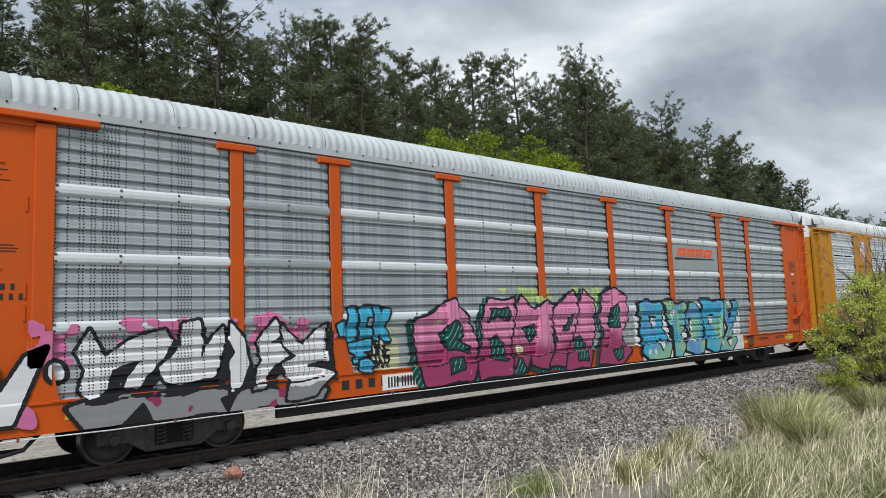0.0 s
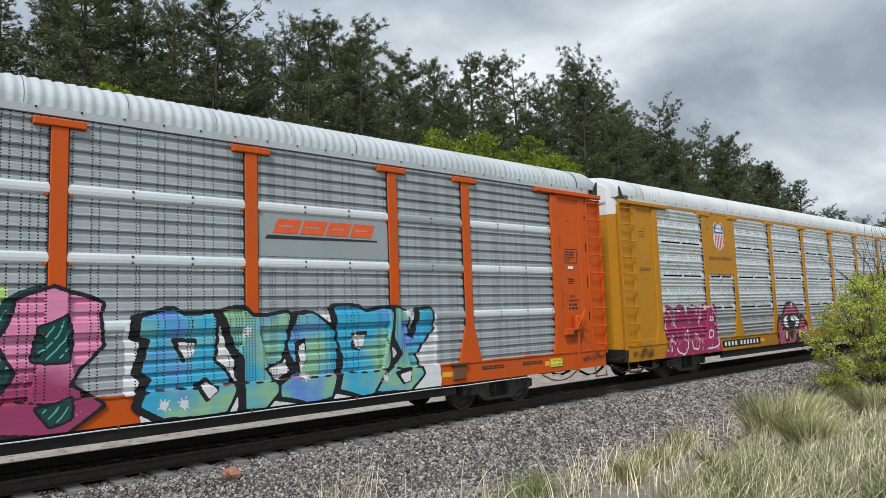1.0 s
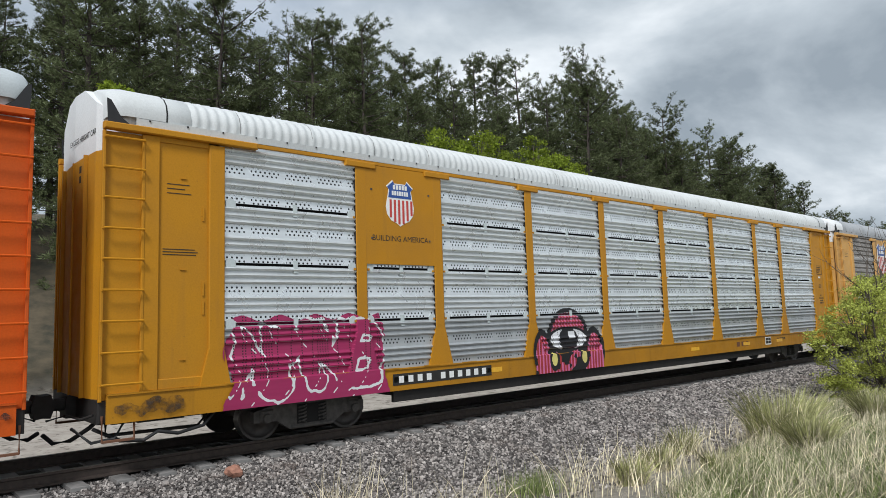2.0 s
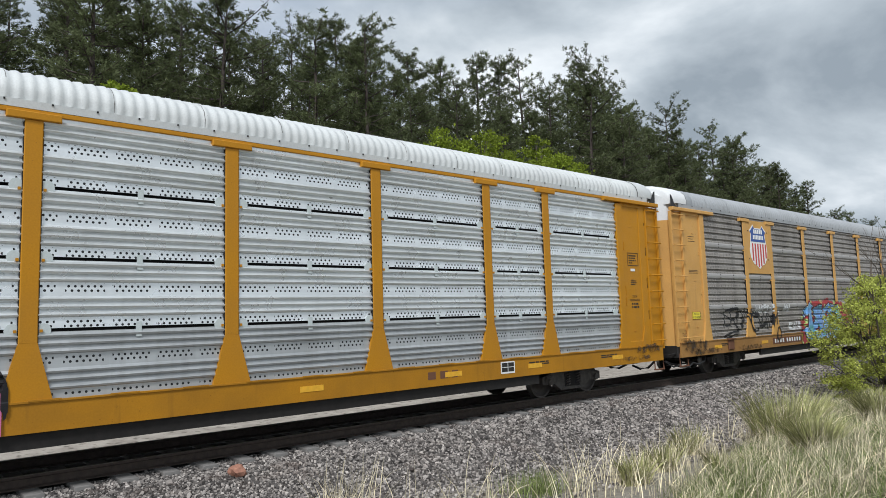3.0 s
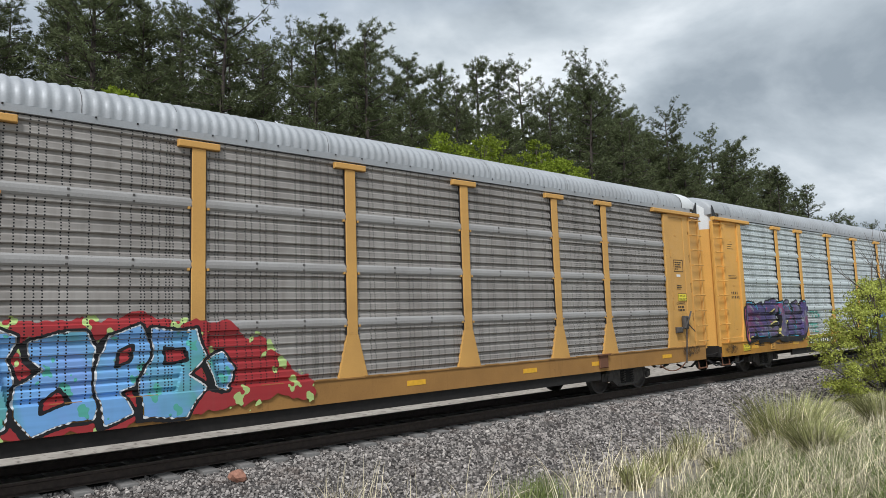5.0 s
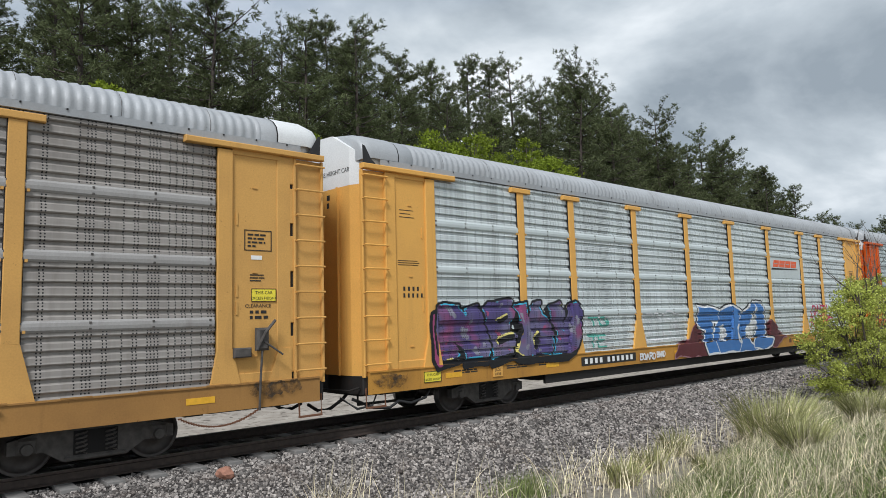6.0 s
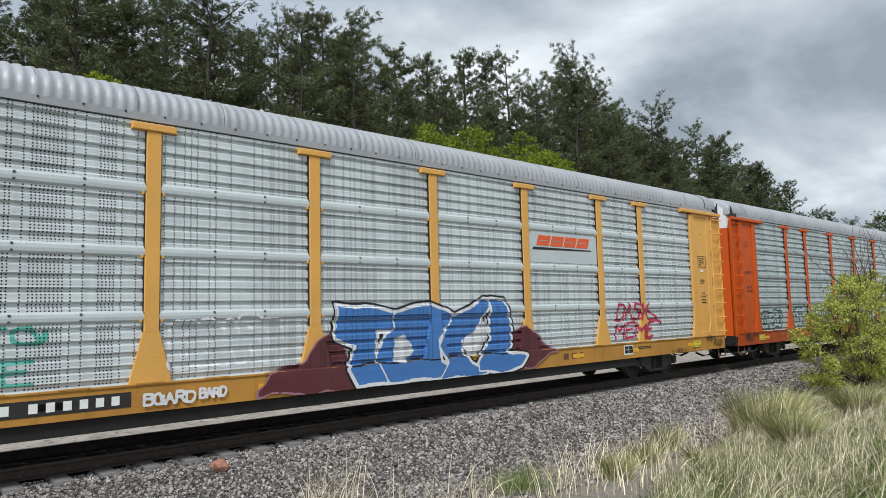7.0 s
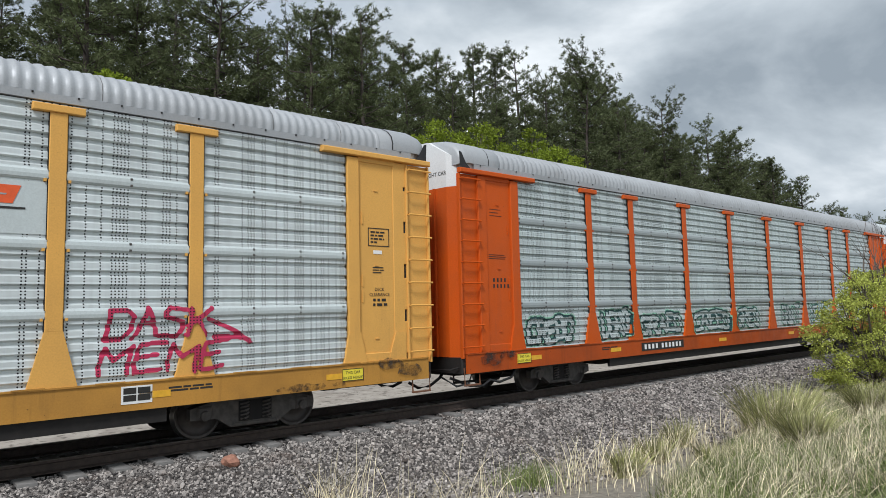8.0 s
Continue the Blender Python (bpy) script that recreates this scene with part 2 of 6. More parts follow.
# ---- geometry helpers ----
class Geo:
    """Gathers verts and faces with a material slot for each face."""

    def __init__(self):
        self.v, self.f, self.s = [], [], []

    def add(self, verts, faces, slot=0):
        o = len(self.v)
        self.v += [tuple(p) for p in verts]
        self.f += [tuple(i + o for i in f) for f in faces]
        self.s += [slot] * len(faces)
        return self

    def box(self, x0, x1, y0, y1, z0, z1, slot=0, c=0.0):
        """A box; c chamfers its long edges towards -y and +y."""
        if c <= 0:
            v = [(x, y, z) for x in (x0, x1) for y in (y0, y1) for z in (z0, z1)]
            return self.add(v, [(0, 1, 3, 2), (4, 6, 7, 5), (0, 4, 5, 1), (2, 3, 7, 6), (0, 2, 6, 4), (1, 5, 7, 3)], slot)
        ring = lambda y, k: [(x0 + k, y, z0 + k), (x1 - k, y, z0 + k), (x1 - k, y, z1 - k), (x0 + k, y, z1 - k)]
        v = ring(y0, c) + ring(y0 + c, 0) + ring(y1 - c, 0) + ring(y1, c)
        f = [(3, 2, 1, 0)[::-1], (12, 13, 14, 15)[::-1]]
        for a in (0, 4, 8):
            f += [(a + i, a + (i + 1) % 4, a + 4 + (i + 1) % 4, a + 4 + i) for i in range(4)]
        return self.add(v, f, slot)

    def prism(self, poly, y0, y1, slot=0):
        """Polygon in x, z, carried from y0 to y1."""
        n = len(poly)
        v = [(x, y0, z) for x, z in poly] + [(x, y1, z) for x, z in poly]
        f = [tuple(range(n)), tuple(range(2 * n - 1, n - 1, -1))] + [(i, i + n, (i + 1) % n + n, (i + 1) % n) for i in range(n)]
        return self.add(v, f, slot)

    def sweep(self, prof, x0, x1, slot=0, closed=False):
        """Profile in y, z, carried along x."""
        n = len(prof)
        v = [(x0, y, z) for y, z in prof] + [(x1, y, z) for y, z in prof]
        m = n if closed else n - 1
        f = [(i, (i + 1) % n, (i + 1) % n + n, i + n) for i in range(m)]
        if closed:
            f += [tuple(range(n - 1, -1, -1)), tuple(range(n, 2 * n))]
        return self.add(v, f, slot)

    def tube(self, pts, rad, sides=6, slot=0):
        """A round bar through pts; rad is a number or one for each point."""
        pts = [Vector(p) for p in pts]
        rs = rad if isinstance(rad, (list, tuple)) else [rad] * len(pts)
        v, f = [], []
        for i, p in enumerate(pts):
            d = (pts[min(i + 1, len(pts) - 1)] - pts[max(i - 1, 0)]).normalized()
            a = d.orthogonal().normalized()
            b = d.cross(a)
            v += [p + rs[i] * (math.cos(2 * math.pi * k / sides) * a + math.sin(2 * math.pi * k / sides) * b) for k in range(sides)]
        for i in range(len(pts) - 1):
            f += [(i * sides + k, i * sides + (k + 1) % sides, (i + 1) * sides + (k + 1) % sides, (i + 1) * sides + k) for k in range(sides)]
        f += [tuple(range(sides - 1, -1, -1)), tuple(range((len(pts) - 1) * sides, len(pts) * sides))]
        return self.add(v, f, slot)

    def lathe(self, prof, y_axis=True, n=28, at=(0, 0, 0), slot=0):
        """Profile of (radius, y) turned about the y axis."""
        v = [(at[0] + r * math.cos(2 * math.pi * k / n), at[1] + y, at[2] + r * math.sin(2 * math.pi * k / n)) for r, y in prof for k in range(n)]
        f = [(i * n + k, i * n + (k + 1) % n, (i + 1) * n + (k + 1) % n, (i + 1) * n + k) for i in range(len(prof) - 1) for k in range(n)]
        return self.add(v, f, slot)

    def mesh(self, name, mats, smooth=False):
        me = bpy.data.meshes.new(name)
        me.from_pydata(self.v, [], self.f)
        for m in (mats if isinstance(mats, (list, tuple)) else [mats]):
            me.materials.append(m)
        if any(self.s):
            me.polygons.foreach_set("material_index", self.s)
        if smooth:
            me.polygons.foreach_set("use_smooth", [True] * len(me.polygons))
        bm = bmesh.new()
        bm.from_mesh(me)
        bmesh.ops.recalc_face_normals(bm, faces=bm.faces)
        bm.to_mesh(me)
        bm.free()
        return me


def part(name, geo, mats, parent, label="", smooth=False):
    """Links geometry as one mesh object under a thing or a part."""
    me = geo if isinstance(geo, bpy.types.Mesh) else geo.mesh(name, mats, smooth)
    ob = new(name, me)
    ob.parent = parent
    return tagged(ob, label)


# ---- the ground ----
TRACK_Y = 12.16


def smooth(a, b, x):
    t = min(max((x - a) / (b - a), 0.0), 1.0)
    return t * t * (3 - 2 * t)


def ground_z(x, y):
    near = 0.45 - 1.25 * smooth(0.5, 7.6, y)
    z = near + 0.10 * smooth(15, 20, y)
    hill = 9.0 * smooth(24, 46, y) + 7.0 * smooth(46, 95, y)
    hill *= 1.0 - 0.42 * smooth(95, 150, x)
    z += hill
    z += 0.06 * noise.noise((x * 0.5, y * 0.5, 0)) * (1 if abs(y - TRACK_Y) > 4 else 0)
    z += 0.8 * noise.noise((x * 0.06, y * 0.06, 3)) * smooth(24, 40, y)
    return z


def spaced(a, b, c, fine, coarse):
    """Grid lines: fine from a to b, then ever wider out to c on both sides."""
    xs = list(np.arange(a, b + 1e-6, fine))
    s, x = coarse, b
    while x < c:
        x += s
        s *= 1.25
        xs.append(x)
    s, x = coarse, a
    lo = []
    while x > a - (c - b):
        x -= s
        s *= 1.25
        lo.append(x)
    return lo[::-1] + xs


def build_ground():
    xs, ys = spaced(-20, 160, 3000, 1.5, 3), spaced(-4, 60, 2500, 0.6, 2)
    g = Geo()
    g.v = [(x, y, ground_z(x, y)) for x in xs for y in ys]
    n = len(ys)
    g.f = [(i * n + j, (i + 1) * n + j, (i + 1) * n + j + 1, i * n + j + 1) for i in range(len(xs) - 1) for j in range(n - 1)]
    g.s = [0] * len(g.f)
    m = Nodes("soil_sand_and_forest_floor", 0.95)
    x, y, z = m.xyz()
    big, fine = m.noise(0.5, 6), m.noise(9, 5)
    soil = m.mix(m.ramp(fine, 0.35, 0.7), (0.15, 0.135, 0.11), (0.30, 0.27, 0.22))
    sand = m.mix(m.ramp(m.noise(2.2, 6), 0.35, 0.7), (0.29, 0.255, 0.22), (0.44, 0.40, 0.35))
    sand = m.mix(m.ramp(m.noise(4, 6), 0.56, 0.64), sand, (0.15, 0.13, 0.11))
    duff = m.mix(m.ramp(m.noise(1.4, 6), 0.35, 0.65), (0.05, 0.045, 0.03), (0.12, 0.095, 0.06))
    yy = m.math("ADD", y, m.math("MULTIPLY", m.math("SUBTRACT", big, 0.5), 2.0))
    c = m.mix(m.ramp(yy, 9.0, 10.0), soil, sand)
    c = m.mix(m.ramp(yy, 25, 29), c, duff)
    m.bump(fine, 0.6, 0.03)
    ob = new("ground", g.mesh("ground", m.color(c), True))
    tagged(ob, "pale sand flat, grassy bank and wooded hillside", "ground", kind="structure")


build_ground()


def pine_mesh(seed, height, spread, bare, open_, dome):
    """Trunk and crown of a ponderosa: uneven limbs that carry round needle tufts; dome 0 is a spire, 1 a rounded top."""
    rnd = random.Random(seed)
    t = Geo()
    lean = (rnd.uniform(-0.5, 0.5), rnd.uniform(-0.5, 0.5))
    axis = lambda h: Vector((lean[0] * (h / height) ** 2, lean[1] * (h / height) ** 2, h))
    t.tube([axis(height * k / 9) for k in range(10)], [0.19 * (1 - k / 9) ** 0.8 * height / 15 + 0.02 for k in range(10)], 7)
    tips, dirs = [], []
    h = height * bare
    while h < height * 0.985:
        f = (h - height * bare) / (height * (1 - bare))
        spire = 0.08 + 0.92 * (1 - f) ** 0.85
        round_ = 0.22 + 0.78 * math.sqrt(max(0.0, 1 - ((f - 0.32) / 0.72) ** 2))
        reach = spread * (spire * (1 - dome) + round_ * dome) * min(1.0, 0.5 + 3 * f) * rnd.uniform(0.55, 1.2)
        for _ in range(rnd.randint(3, 5)):
            if rnd.random() < open_:
                continue
            a = rnd.uniform(0, 2 * math.pi)
            ln = reach * rnd.uniform(0.5, 1.15)
            rise = rnd.uniform(-0.22, 0.22) + 0.65 * f * f
            base = axis(h)
            pts = [base + Vector((math.cos(a) * ln * k, math.sin(a) * ln * k, ln * (rise * k - 0.22 * k * (1 - k)))) for k in (0, 0.35, 0.7, 1.0)]
            t.tube(pts, [0.05 * (1 - f) + 0.02, 0.035, 0.02, 0.01], 3)
            side = Vector((-math.sin(a), math.cos(a), 0))
            for k in np.linspace(0.34, 1.0, max(3, int(ln * 3.0))):
                p = pts[0].lerp(pts[3], k) + Vector((0, 0, -0.22 * ln * k * (1 - k)))
                for _ in range(2):
                    off = side * rnd.uniform(-1, 1) * ln * 0.34 * (1.15 - k * 0.7) + Vector((0, 0, rnd.uniform(-0.12, 0.18)))
                    tips.append(p + off)
                    dirs.append((Vector((math.cos(a), math.sin(a), 0.7)) + side * rnd.uniform(-0.8, 0.8)).normalized())
        h += height * rnd.uniform(0.018, 0.036)
    for _ in range(7):
        tips.append(axis(height) + Vector((rnd.uniform(-0.25, 0.25), rnd.uniform(-0.25, 0.25), rnd.uniform(-0.5, 0.1))))
        dirs.append(Vector((0, 0, 1)))
    rs = np.random.RandomState(seed)
    k = 22
    P, Dv = np.repeat(np.array(tips), k, 0), np.repeat(np.array(dirs), k, 0)
    N = len(P)
    way = rs.normal(size=(N, 3)) * (0.8, 0.8, 0.6) + Dv * 0.75
    way /= np.linalg.norm(way, axis=1)[:, None]
    acr = np.cross(way, rs.normal(size=(N, 3)))
    acr /= np.linalg.norm(acr, axis=1)[:, None] + 1e-9
    ln = rs.uniform(0.13, 0.27, (N, 1))
    wd = rs.uniform(0.016, 0.034, (N, 1))
    P = P + rs.normal(size=(N, 3)) * 0.07
    v = np.stack([P - acr * wd, P + acr * wd, P + way * ln], 1).reshape(-1, 3)
    me = bpy.data.meshes.new("crown")
    me.from_pydata(v.tolist(), [], np.arange(3 * N).reshape(-1, 3).tolist())
    me.materials.append(PINE)
    return t.mesh("trunk", BARK, True), me


def leafy_mesh(seed, blobs, count, size, mat_, trunk_mat, base=(0, 0, 0)):
    """Broadleaf crown: leaves on the shells of clumps, and the limbs that reach them."""
    rs = np.random.RandomState(seed)
    t = Geo()
    b0 = Vector(base)
    P = []
    for bx, by, bz, br in blobs:
        c = Vector((bx, by, bz))
        mid = b0.lerp(c, 0.5) + Vector((0, 0, -0.1 * br))
        t.tube([b0, mid, c], [0.05 * br + 0.02, 0.03 * br + 0.012, 0.01], 5)
        n = int(count * br * br / sum(q[3] ** 2 for q in blobs))
        sub = rs.normal(size=(max(6, n // 90), 3))
        sub = sub / np.linalg.norm(sub, axis=1)[:, None] * br * rs.uniform(0.45, 1.0, (len(sub), 1)) * (1, 1, 0.8)
        for s in sub[: max(6, len(sub) // 2)]:
            t.tube([c * 0.75 + b0 * 0.25, c + Vector(s) * 0.55, c + Vector(s)], [0.02, 0.012, 0.005], 4)
        who = rs.randint(0, len(sub), n)
        P.append(np.array(c) + sub[who] + rs.normal(size=(n, 3)) * br * (0.15, 0.15, 0.07))
    P = np.concatenate(P)
    N = len(P)
    way = rs.normal(size=(N, 3)) + (0, 0, 0.3)
    way /= np.linalg.norm(way, axis=1)[:, None]
    acr = np.cross(way, rs.normal(size=(N, 3)))
    acr /= np.linalg.norm(acr, axis=1)[:, None] + 1e-9
    ln = size * rs.uniform(0.6, 1.3, (N, 1))
    v = np.stack([P, P + way * ln * 0.5 + acr * ln * 0.34, P + way * ln, P + way * ln * 0.5 - acr * ln * 0.34], 1).reshape(-1, 3)
    me = bpy.data.meshes.new("crown")
    me.from_pydata(v.tolist(), [], np.arange(4 * N).reshape(-1, 4).tolist())
    me.materials.append(mat_)
    return t.mesh("trunk", trunk_mat, True), me


def tree_thing(name, meshes, m, label, group):
    root = new(name)
    root.matrix_basis = m
    part("trunk", meshes[0], None, root)
    part("crown", meshes[1], None, root)
    return tagged(root, label, "tree", group)


def build_pines():
    kinds = [pine_mesh(11, 16, 3.3, 0.14, 0.05, 0.35), pine_mesh(12, 17, 3.3, 0.2, 0.12, 0.75), pine_mesh(13, 15, 3.4, 0.12, 0.0, 0.2),
             pine_mesh(14, 18, 2.7, 0.40, 0.25, 0.9), pine_mesh(15, 14, 3.6, 0.12, 0.08, 0.7)]
    firsts = {}
    rnd = random.Random(5)
    group = "pines on the hillside"

    def plant(x, y, top, k):
        z = ground_z(x, y) - 0.2
        tall = (16, 17, 15, 18, 14)[k]
        s = max(0.45, (top - z) / tall)
        m = pose(x, y, z, 0, 0, rnd.uniform(0, 360)) @ Matrix.Scale(s, 4)
        if k not in firsts:
            firsts[k] = tree_thing("pine_tree", kinds[k], m, "dark green pine with ragged crown on the hillside", group)
            firsts[k].scale = (s, s, s)
        else:
            ob = copy_thing(firsts[k], m)
            ob.scale = (s, s, s)

    # the skyline row: x and height of the top
    for x, top, k in [(2, 23, 1), (5.9, 22, 1), (8.5, 23.5, 2), (11.4, 24.6, 0), (14, 24.2, 4), (16.1, 24.6, 2), (18.3, 24.2, 1), (21.5, 23.6, 1), (24.2, 24.8, 1), (26.3, 23.4, 4),
                      (28.3, 26.9, 2), (29.8, 25.2, 0), (31.3, 25.4, 1), (33.6, 23.4, 4), (36.1, 25.7, 4), (38.7, 25.9, 2), (41, 24.3, 0), (43.6, 27.3, 2), (46.4, 27.7, 2), (50, 28.5, 3),
                      (53.5, 25.4, 1), (56.4, 27.0, 4), (59.6, 29.9, 4), (62.4, 28.6, 1), (65.2, 28.0, 4), (68, 25.2, 1), (72.5, 24.8, 2), (75, 22.0, 0), (77.9, 22.4, 1), (82, 21.8, 4),
                      (88.1, 27.8, 3), (91, 23.0, 4), (93.7, 24.8, 1), (97.5, 23.2, 4), (101.4, 23.7, 2), (106, 21.0, 4), (113.7, 20.5, 4), (118, 17.0, 1), (130.9, 18.8, 1), (141, 15.5, 0), (152, 15.5, 4)]:
        plant(x, 45, top - 0.9, k)
    # the slope below it
    for i in range(48):
        x = -8 + i * 2.9 + rnd.uniform(-1.2, 1.2)
        plant(x, 35 + rnd.uniform(-3.5, 3), 18.0 + rnd.uniform(-2, 1.5) + (1.5 if 40 < x < 75 else 0) - (3.5 if x > 95 else 0), (0, 2, 4, 1, 0)[i % 5])
    for x, y, top, k in [(-3, 41, 25, 0), (1, 40, 24, 2), (4.5, 41, 24.5, 4), (8, 40, 24.5, 0), (11, 41, 25, 2), (14, 40, 23.5, 1), (17.5, 41, 23.5, 0), (20, 40, 22, 2), (23, 41, 22, 4), (33.5, 41, 22.5, 0), (38, 41, 22.5, 4), (42, 41, 23, 1), (48, 41, 23, 0), (53, 41, 24, 4), (58, 41, 25, 0), (63, 41, 24.5, 2), (70, 42, 23.5, 1), (77, 42, 21, 4), (83, 42, 20, 0), (92, 42, 21, 1), (98, 42, 20, 4), (104, 42, 18.5, 0), (75, 43, 22.5, 1), (80.5, 44, 22, 4), (86, 43, 23, 1), (91, 44, 23.5, 4), (94.5, 43, 23, 1), (101, 43, 21.5, 4), (108, 43, 19, 1), (112, 43, 17.5, 4), (61.5, 40, 25, 4), (66, 40, 23.5, 1)]:
        plant(x, y, top - 2.8, k)
    # behind the skyline
    for i in range(30):
        x = -4 + i * 5.2 + rnd.uniform(-1.5, 1.5)
        plant(x, 54 + rnd.uniform(-3, 4), 24.0 + rnd.uniform(-2.5, 1.0) - 8 * smooth(85, 125, x), (2, 0, 1, 4, 2)[i % 5])


build_pines()


def build_cottonwoods():
    rnd = random.Random(8)
    first = None
    for i, (x, top, r) in enumerate([(6.4, 11.1, 0.9), (7.8, 11.0, 0.9), (9.1, 11.2, 0.9), (17.9, 10.4, 1.1), (19.8, 11.1, 1.5), (21.8, 11.7, 1.8), (24.2, 12.4, 2.0), (26.2, 12.3, 1.9), (28.0, 12.1, 1.9), (29.9, 11.8, 1.7), (31.5, 11.4, 1.3), (14.5, 11.1, 0.9), (-1, 10.9, 1.2)]):
        z = ground_z(x, 24.5)
        h = top - z
        blobs = [(rnd.uniform(-1, 1) * r * 0.8, rnd.uniform(-1, 1) * r * 0.8, h * q - (1.0 if q > 0.85 else 0.4), r * rnd.uniform(0.55, 0.85)) for q in (0.5, 0.62, 0.7, 0.8, 0.88, 0.95, 0.78, 0.66)]
        tree_thing("cottonwood_tree", leafy_mesh(40 + i, blobs, 9000, 0.14, COTTON, TWIG), pose(x, 24.5 + rnd.uniform(-0.8, 0.8), z), "bright yellow-green leafy cottonwood behind the tracks", "cottonwoods beyond the tracks")


build_cottonwoods()


# ---- the track ----
def build_track():
    m = Nodes("grey_ballast_bed", 0.95)
    f = m.noise(22, 4)
    c = m.mix(m.ramp(f, 0.35, 0.7), (0.035, 0.031, 0.029), (0.17, 0.155, 0.145))
    # shade under the train, painted into the bed's colour between the rails
    under_train_shade = m.ramp(m.math("ABSOLUTE", m.math("SUBTRACT", m.math("ADD", m.xyz()[1], m.math("MULTIPLY", m.noise(2.5, 4), 0.5)), 12.41)), 0.9, 1.5, 1.0, 0.0)
    c = m.mix(m.math("MULTIPLY", under_train_shade, 0.75), c, (0.022, 0.019, 0.017))
    m.bump(f, 1.0, 0.04)
    g = Geo()
    prof = [(8.0, -0.95), (8.9, -0.74), (10.3, -0.28), (10.9, -0.24), (13.4, -0.24), (14.0, -0.26), (16.0, -0.84)]
    for x in range(-60, 320, 4):
        g.sweep([(y, z) for y, z in prof], x, x + 4)
    bed = new("ballast_bed", g.mesh("ballast_bed", m.color(c), True))
    tagged(bed, "grey crushed stone ballast shoulder", "ballast", kind="structure")
    track = tagged(new("track"), "single track of worn steel rails on concrete ties", "track", kind="structure")
    for y in (TRACK_Y - 0.755, TRACK_Y + 0.755):
        g = Geo()
        half = [(-0.036, -0.004), (-0.036, -0.04), (-0.010, -0.055), (-0.010, -0.15), (-0.075, -0.17), (-0.075, -0.185)]
        prof = [(y + a, b) for a, b in half] + [(y - a, b) for a, b in half[::-1]]
        g.sweep(prof, -60, 320, 0, True)
        g.box(-60, 320, y - 0.032, y + 0.032, -0.006, 0.0, 1)
        part("rail", g, [RAIL_SIDE, RAIL_TOP], track)
    g = Geo()
    g.prism([(-0.14, -0.42), (0.14, -0.42), (0.12, -0.188), (-0.12, -0.188)], TRACK_Y - 1.29, TRACK_Y + 1.29)
    tie = g.mesh("tie", CONCRETE)
    for i in range(110):
        ob = part("tie", tie, None, track)
        ob.location = (-6 + i * 0.61, 0, 0)


build_track()

# ---- the train ----
SPEED, PITCH, FIRST = 13.08, 28.6, 14.28
EDGES = (-12.08, -9.32, -7.41, -4.58, -1.72, 1.15, 4.05, 7.03, 9.01, 11.85)
SIDE, SILL_Y, POST_Y = -1.425, -1.47, -1.475
BANDS = ((2.0, 2.17), (2.98, 3.155), (3.96, 4.135))
WHEEL_R = 0.40


def profile_ribbed():
    """Pressed sheet with narrow horizontal grooves between the bands."""
    p, z = [(SIDE, 1.05)], 1.05
    for lo, hi in ((1.05, 2.0), (2.17, 2.98), (3.155, 3.96), (4.135, 5.085)):
        n = 5 if hi - lo > 0.85 else 4
        step = (hi - lo) / n
        for k in range(n):
            a = lo + (k + 0.5) * step
            p += [(SIDE, a - 0.055), (SIDE + 0.040, a - 0.022), (SIDE + 0.046, a + 0.020), (SIDE + 0.004, a + 0.030), (SIDE - 0.006, a + 0.045), (SIDE, a + 0.07)]
    return p + [(SIDE, 5.085)]


def profile_sheets():
    """Four sheets with raised round ribs, slots between the sheets that panel_mesh() colours black."""
    p = [(SIDE, 1.05)]
    for k in range(4):
        lo = 1.06 + k * 0.995
        for a in (0.19, 0.30, 0.41, 0.68, 0.79, 0.90):
            p += [(SIDE + 0.012, lo + a - 0.044), (SIDE - 0.026, lo + a - 0.030), (SIDE - 0.036, lo + a - 0.005), (SIDE - 0.010, lo + a + 0.022), (SIDE, lo + a + 0.036)]
        p += [(SIDE, lo + 0.945), (SIDE + 0.09, lo + 0.947), (SIDE + 0.09, lo + 0.990), (SIDE, lo + 0.992)]
    return p[:-3] + [(SIDE, 5.085)]


RIBBED, SHEETS = profile_ribbed(), profile_sheets()


def panel_mesh(a, b, kind, mat_):
    g = Geo()
    prof = RIBBED if kind == 1 else SHEETS
    g.sweep(prof, a + 0.005, b - 0.005)
    # slot 1: recessed faces take the shade as their own black colour
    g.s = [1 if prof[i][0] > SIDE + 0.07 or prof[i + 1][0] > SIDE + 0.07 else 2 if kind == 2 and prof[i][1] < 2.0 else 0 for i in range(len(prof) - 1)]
    return g.mesh("side_panel", [mat_, SHADE_JOINT, ALU_DULL])


def band_mesh(a, b, lo, hi, mat_):
    g = Geo()
    e = 0.03
    g.sweep([(SIDE, lo), (SIDE - 0.012, lo + 0.004), (SIDE - 0.034, lo + 0.035), (SIDE - 0.040, (lo + hi) / 2), (SIDE - 0.034, hi - 0.035), (SIDE - 0.012, hi - 0.004), (SIDE, hi)], a + e, b - e)
    n = 4 if b - a > 2.2 else 3
    for i in range(n):
        x = a + 0.1 + (b - a - 0.2) * i / (n - 1)
        for z in (lo + 0.04, hi - 0.04):
            g.box(x - 0.016, x + 0.016, SIDE - 0.046, SIDE - 0.03, z - 0.016, z + 0.016, 1)
    return g.mesh("band", [mat_, TRUCK])


